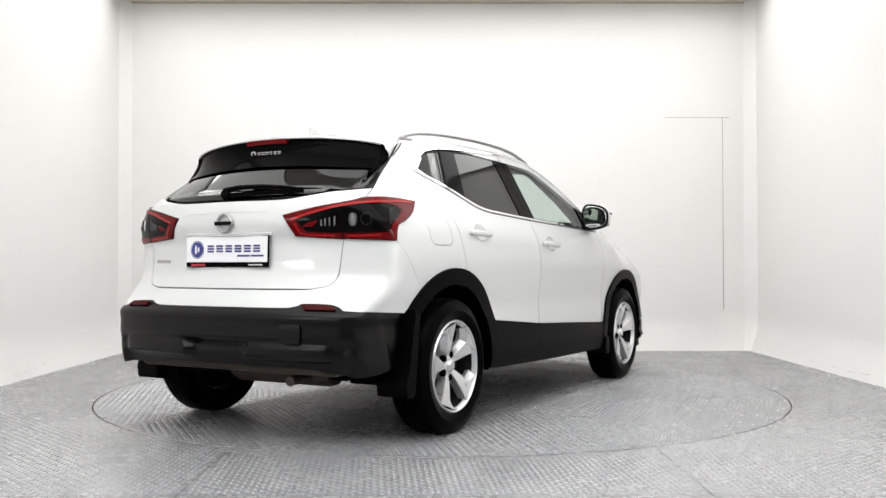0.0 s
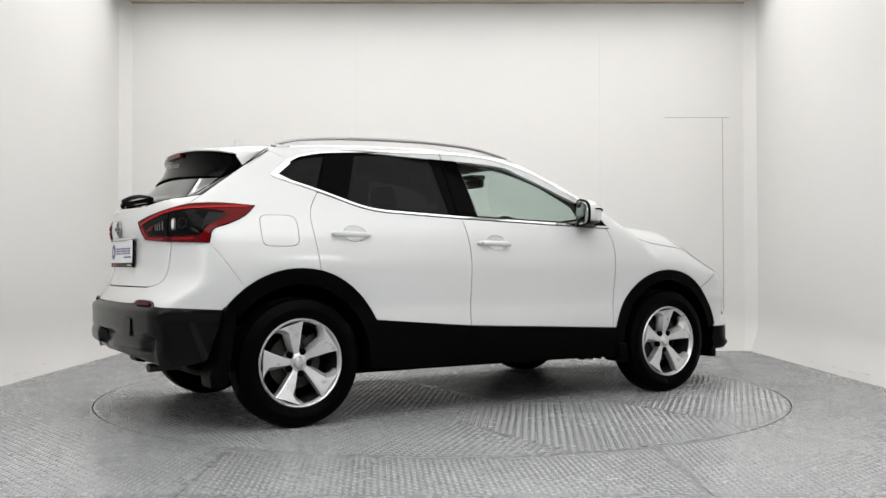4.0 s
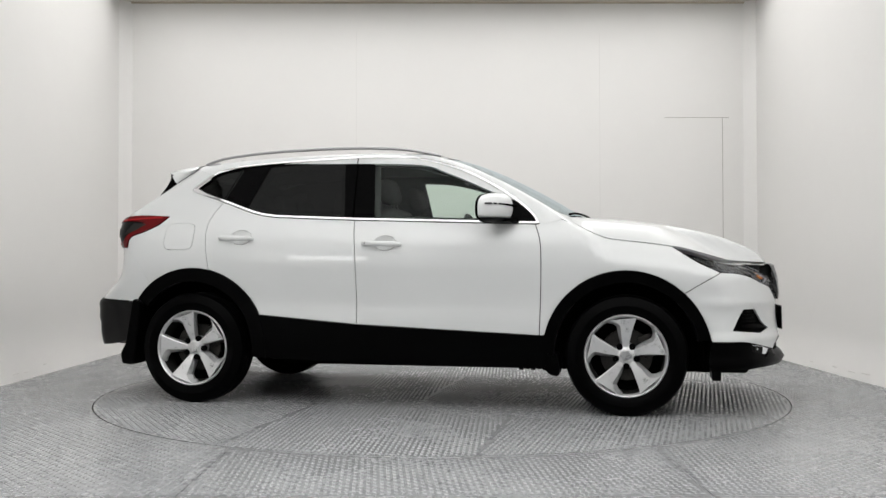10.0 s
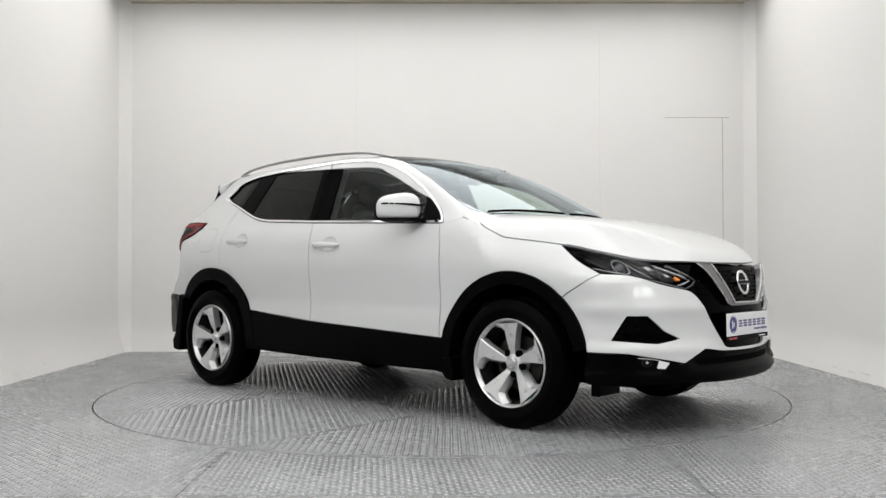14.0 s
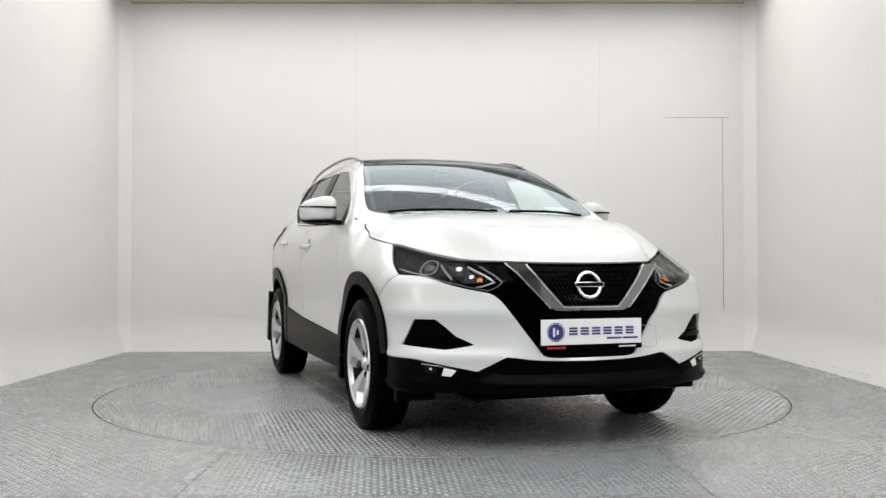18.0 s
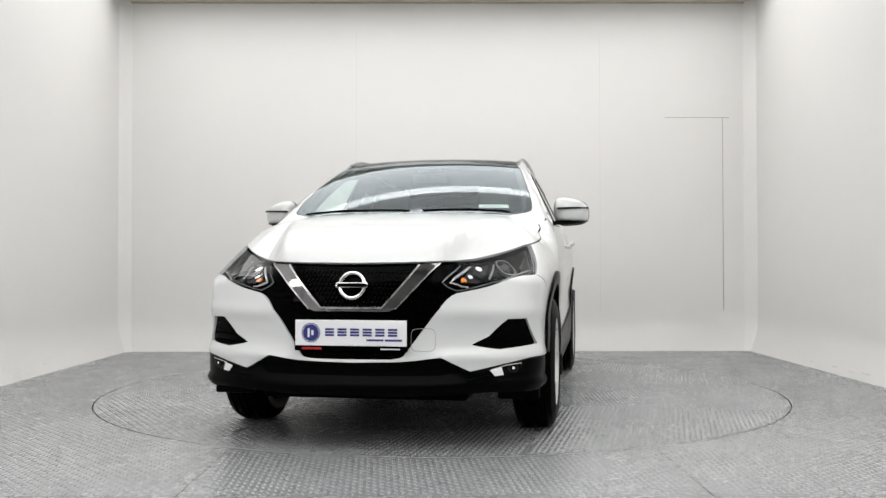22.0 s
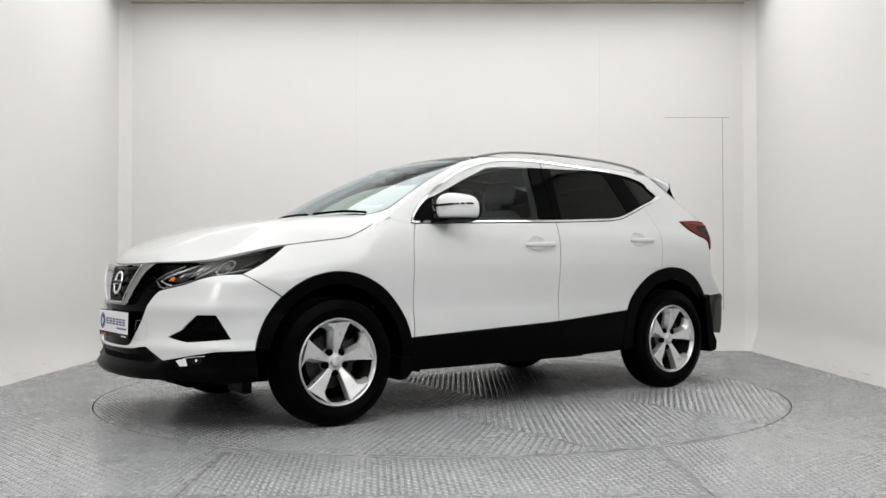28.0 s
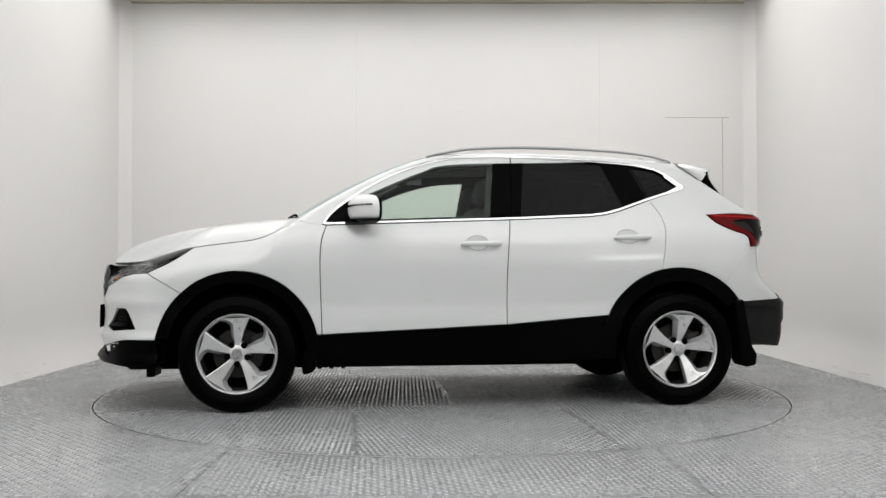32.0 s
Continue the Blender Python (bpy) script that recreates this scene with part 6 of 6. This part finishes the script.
for a in (0, 180, 270):
    sweep(bm, [(0.0, 0.01, 0.0), (0.17 * math.cos(radians(a)), 0.0, 0.17 * math.sin(radians(a)))], [(-0.018, -0.008), (0.018, -0.008), (0.018, 0.008), (-0.018, 0.008)], up=Vector((0, 1, 0)))
lathe(bm, [(0.0005, -0.02), (0.05, -0.02), (0.065, 0.0), (0.06, 0.03), (0.0005, 0.05)], 24)
bmesh.ops.transform(bm, matrix=pose(0.40, -0.37, 1.00, 0, 0, -90) @ pose(0, 0, 0, 24, 0, 0), verts=bm.verts)
part("steering_wheel", bm, M_TRIM, car, "dark steering wheel", smooth=50)
bm = bmesh.new()
box(bm, (0.31, -0.115, 1.385), (0.345, 0.115, 1.445), bevel=0.015, seg=3)
box(bm, (0.335, -0.02, 1.42), (0.36, 0.02, 1.47), bevel=0.008)
part("interior_mirror", bm, M_TRIM, car, "dark interior mirror", smooth=50)
bm = bmesh.new()
box(bm, (0.26, -0.08, 1.445), (0.38, 0.08, 1.475), bevel=0.012)
part("sensor_box", bm, M_TRIM, car, smooth=50)


def seat(x, y, w, back_h, head, tilt):
    s = new("car_seat")
    s.parent = car
    tagged(s, "charcoal cloth car seat with headrest")
    bm = bmesh.new()
    box(bm, (-0.05, -w, -0.14), (0.48, w, 0.02), bevel=0.055, seg=4)
    part("seat_cushion", bm, M_SEAT, s, smooth=50)
    bm = bmesh.new()
    box(bm, (-0.075, -w, 0.0), (0.06, w, back_h), pose(0, 0, 0, 0, -tilt, 0), bevel=0.055, seg=4)
    for v in bm.verts:
        v.co.y *= 1 - 0.22 * max(0, v.co.z / back_h) ** 3
    part("backrest", bm, M_SEAT, s, smooth=50)
    for hy in head:
        bm = bmesh.new()
        box(bm, (-0.055, hy - 0.125, back_h + 0.035), (0.045, hy + 0.125, back_h + 0.20), pose(-0.02, 0, 0, 0, -tilt * 0.9, 0), bevel=0.045, seg=4)
        for dy in (-0.05, 0.05):
            box(bm, (-0.006, hy + dy - 0.006, back_h - 0.05), (0.006, hy + dy + 0.006, back_h + 0.05), pose(-0.02, 0, 0, 0, -tilt * 0.9, 0))
        part("headrest", bm, M_SEAT, s, smooth=50)
    s.matrix_basis = pose(x, y, 0.66)


seat(0.02, -0.37, 0.26, 0.57, (0.0,), 17)
seat(0.02, 0.37, 0.26, 0.57, (0.0,), 17)
seat(-0.86, 0.0, 0.62, 0.50, (-0.40, 0.0, 0.40), 18)
bm = bmesh.new()
box(bm, (-1.92, -0.60, 1.02), (-1.10, 0.60, 1.05), bevel=0.01)
part("parcel_shelf", bm, M_TRIM, car, "dark parcel shelf")
bm = bmesh.new()
box(bm, (-1.80, -0.66, 0.42), (0.75, 0.66, 0.52), bevel=0.02)
part("cabin_floor", bm, M_TRIM, car)

# ---- below: mud flaps, exhaust, axle, shields ----
for sg in (1, -1):
    for pts, x, y0 in (([(-0.045, 0.235), (0.02, 0.225), (0.04, 0.25), (0.060, 0.42), (0.085, 0.62), (0.03, 0.64), (0.005, 0.50), (-0.02, 0.36), (-0.055, 0.30)], -1.755, 0.712), ([(0.0, 0.225), (0.05, 0.215), (0.06, 0.26), (0.045, 0.345), (-0.02, 0.345), (-0.03, 0.26)], 0.895, 0.72)):
        bm = bmesh.new()
        prism(bm, pts, 0.165, pose(x, y0 if sg > 0 else -y0 - 0.165, 0))
        bmesh.ops.bevel(bm, geom=list(bm.edges), offset=0.006, segments=2, affect="EDGES")
        part("mud_flap", bm, M_BLACK, car, "black rubber mud flap", smooth=40)
    bm = bmesh.new()
    box(bm, (1.79, sg * 0.72 - 0.10, 0.205), (1.84, sg * 0.72 + 0.10, 0.29), bevel=0.008)
    part("air_flap", bm, M_BLACK, car, "black air deflector before the wheel")
bm = bmesh.new()
sweep(bm, [(-1.70, -0.30, 0.30), (-1.86, -0.32, 0.305), (-1.98, -0.34, 0.30)], [(0.024 * math.cos(a), 0.024 * math.sin(a)) for a in np.linspace(0, 2 * math.pi, 12, endpoint=False)])
part("exhaust_pipe", bm, M_RUST, car, "dull brown exhaust pipe", smooth=60)
bm = bmesh.new()
lathe(bm, [(0.0005, -0.48), (0.085, -0.47), (0.095, -0.44), (0.095, 0.12), (0.085, 0.15), (0.0005, 0.16)], 24, pose(-1.72, 0.05, 0.345))
part("silencer", bm, M_RUST, car, "dull brown exhaust silencer", smooth=50)
bm = bmesh.new()
box(bm, (-1.40, -0.70, 0.27), (-1.26, 0.70, 0.35), bevel=0.02)
box(bm, (1.24, -0.70, 0.26), (1.40, 0.70, 0.34), bevel=0.02)
part("axle_beam", bm, M_DARK, car, "dark axle beam")
bm = bmesh.new()
box(bm, (-2.00, -0.62, 0.335), (-1.80, 0.62, 0.42), bevel=0.02)
part("bumper_skirt", bm, M_RUST, car, "grey-brown rear under panel")
for sg in (1, -1):
    for k in range(5):
        bm = bmesh.new()
        box(bm, (0.70 + k * 0.035, sg * 0.70 - 0.02, 0.232 + 0.006 * (k % 2)), (0.725 + k * 0.035, sg * 0.70 + 0.02, 0.27))
        part("sill_clip", bm, M_DARK, car, "small dark clip under the sill")
for k in range(9):
    bm = bmesh.new()
    box(bm, (2.02, -0.34 + k * 0.085 - 0.012, 0.232), (2.06, -0.34 + k * 0.085 + 0.012, 0.262), bevel=0.006)
    part("under_tab", bm, M_DARK, car, "small dark tab under the bumper")



def motions():
    """The turntable and the car on it turn clockwise together."""
    seat = Matrix.Translation((-0.0574, -0.0147, 0.0))
    times = [2.0 * i for i in range(17)]
    turn = [60.175 - 7.23576 * t - 0.00245 * t * t for t in times]
    walk(car, [(t, pose(0, 0, 0.002, 0, 0, a) @ seat) for t, a in zip(times, turn)])
    walk(turntable, [(t, pose(0.018, 0.035, 0, 0, 0, a)) for t, a in zip(times, turn)])


motions()
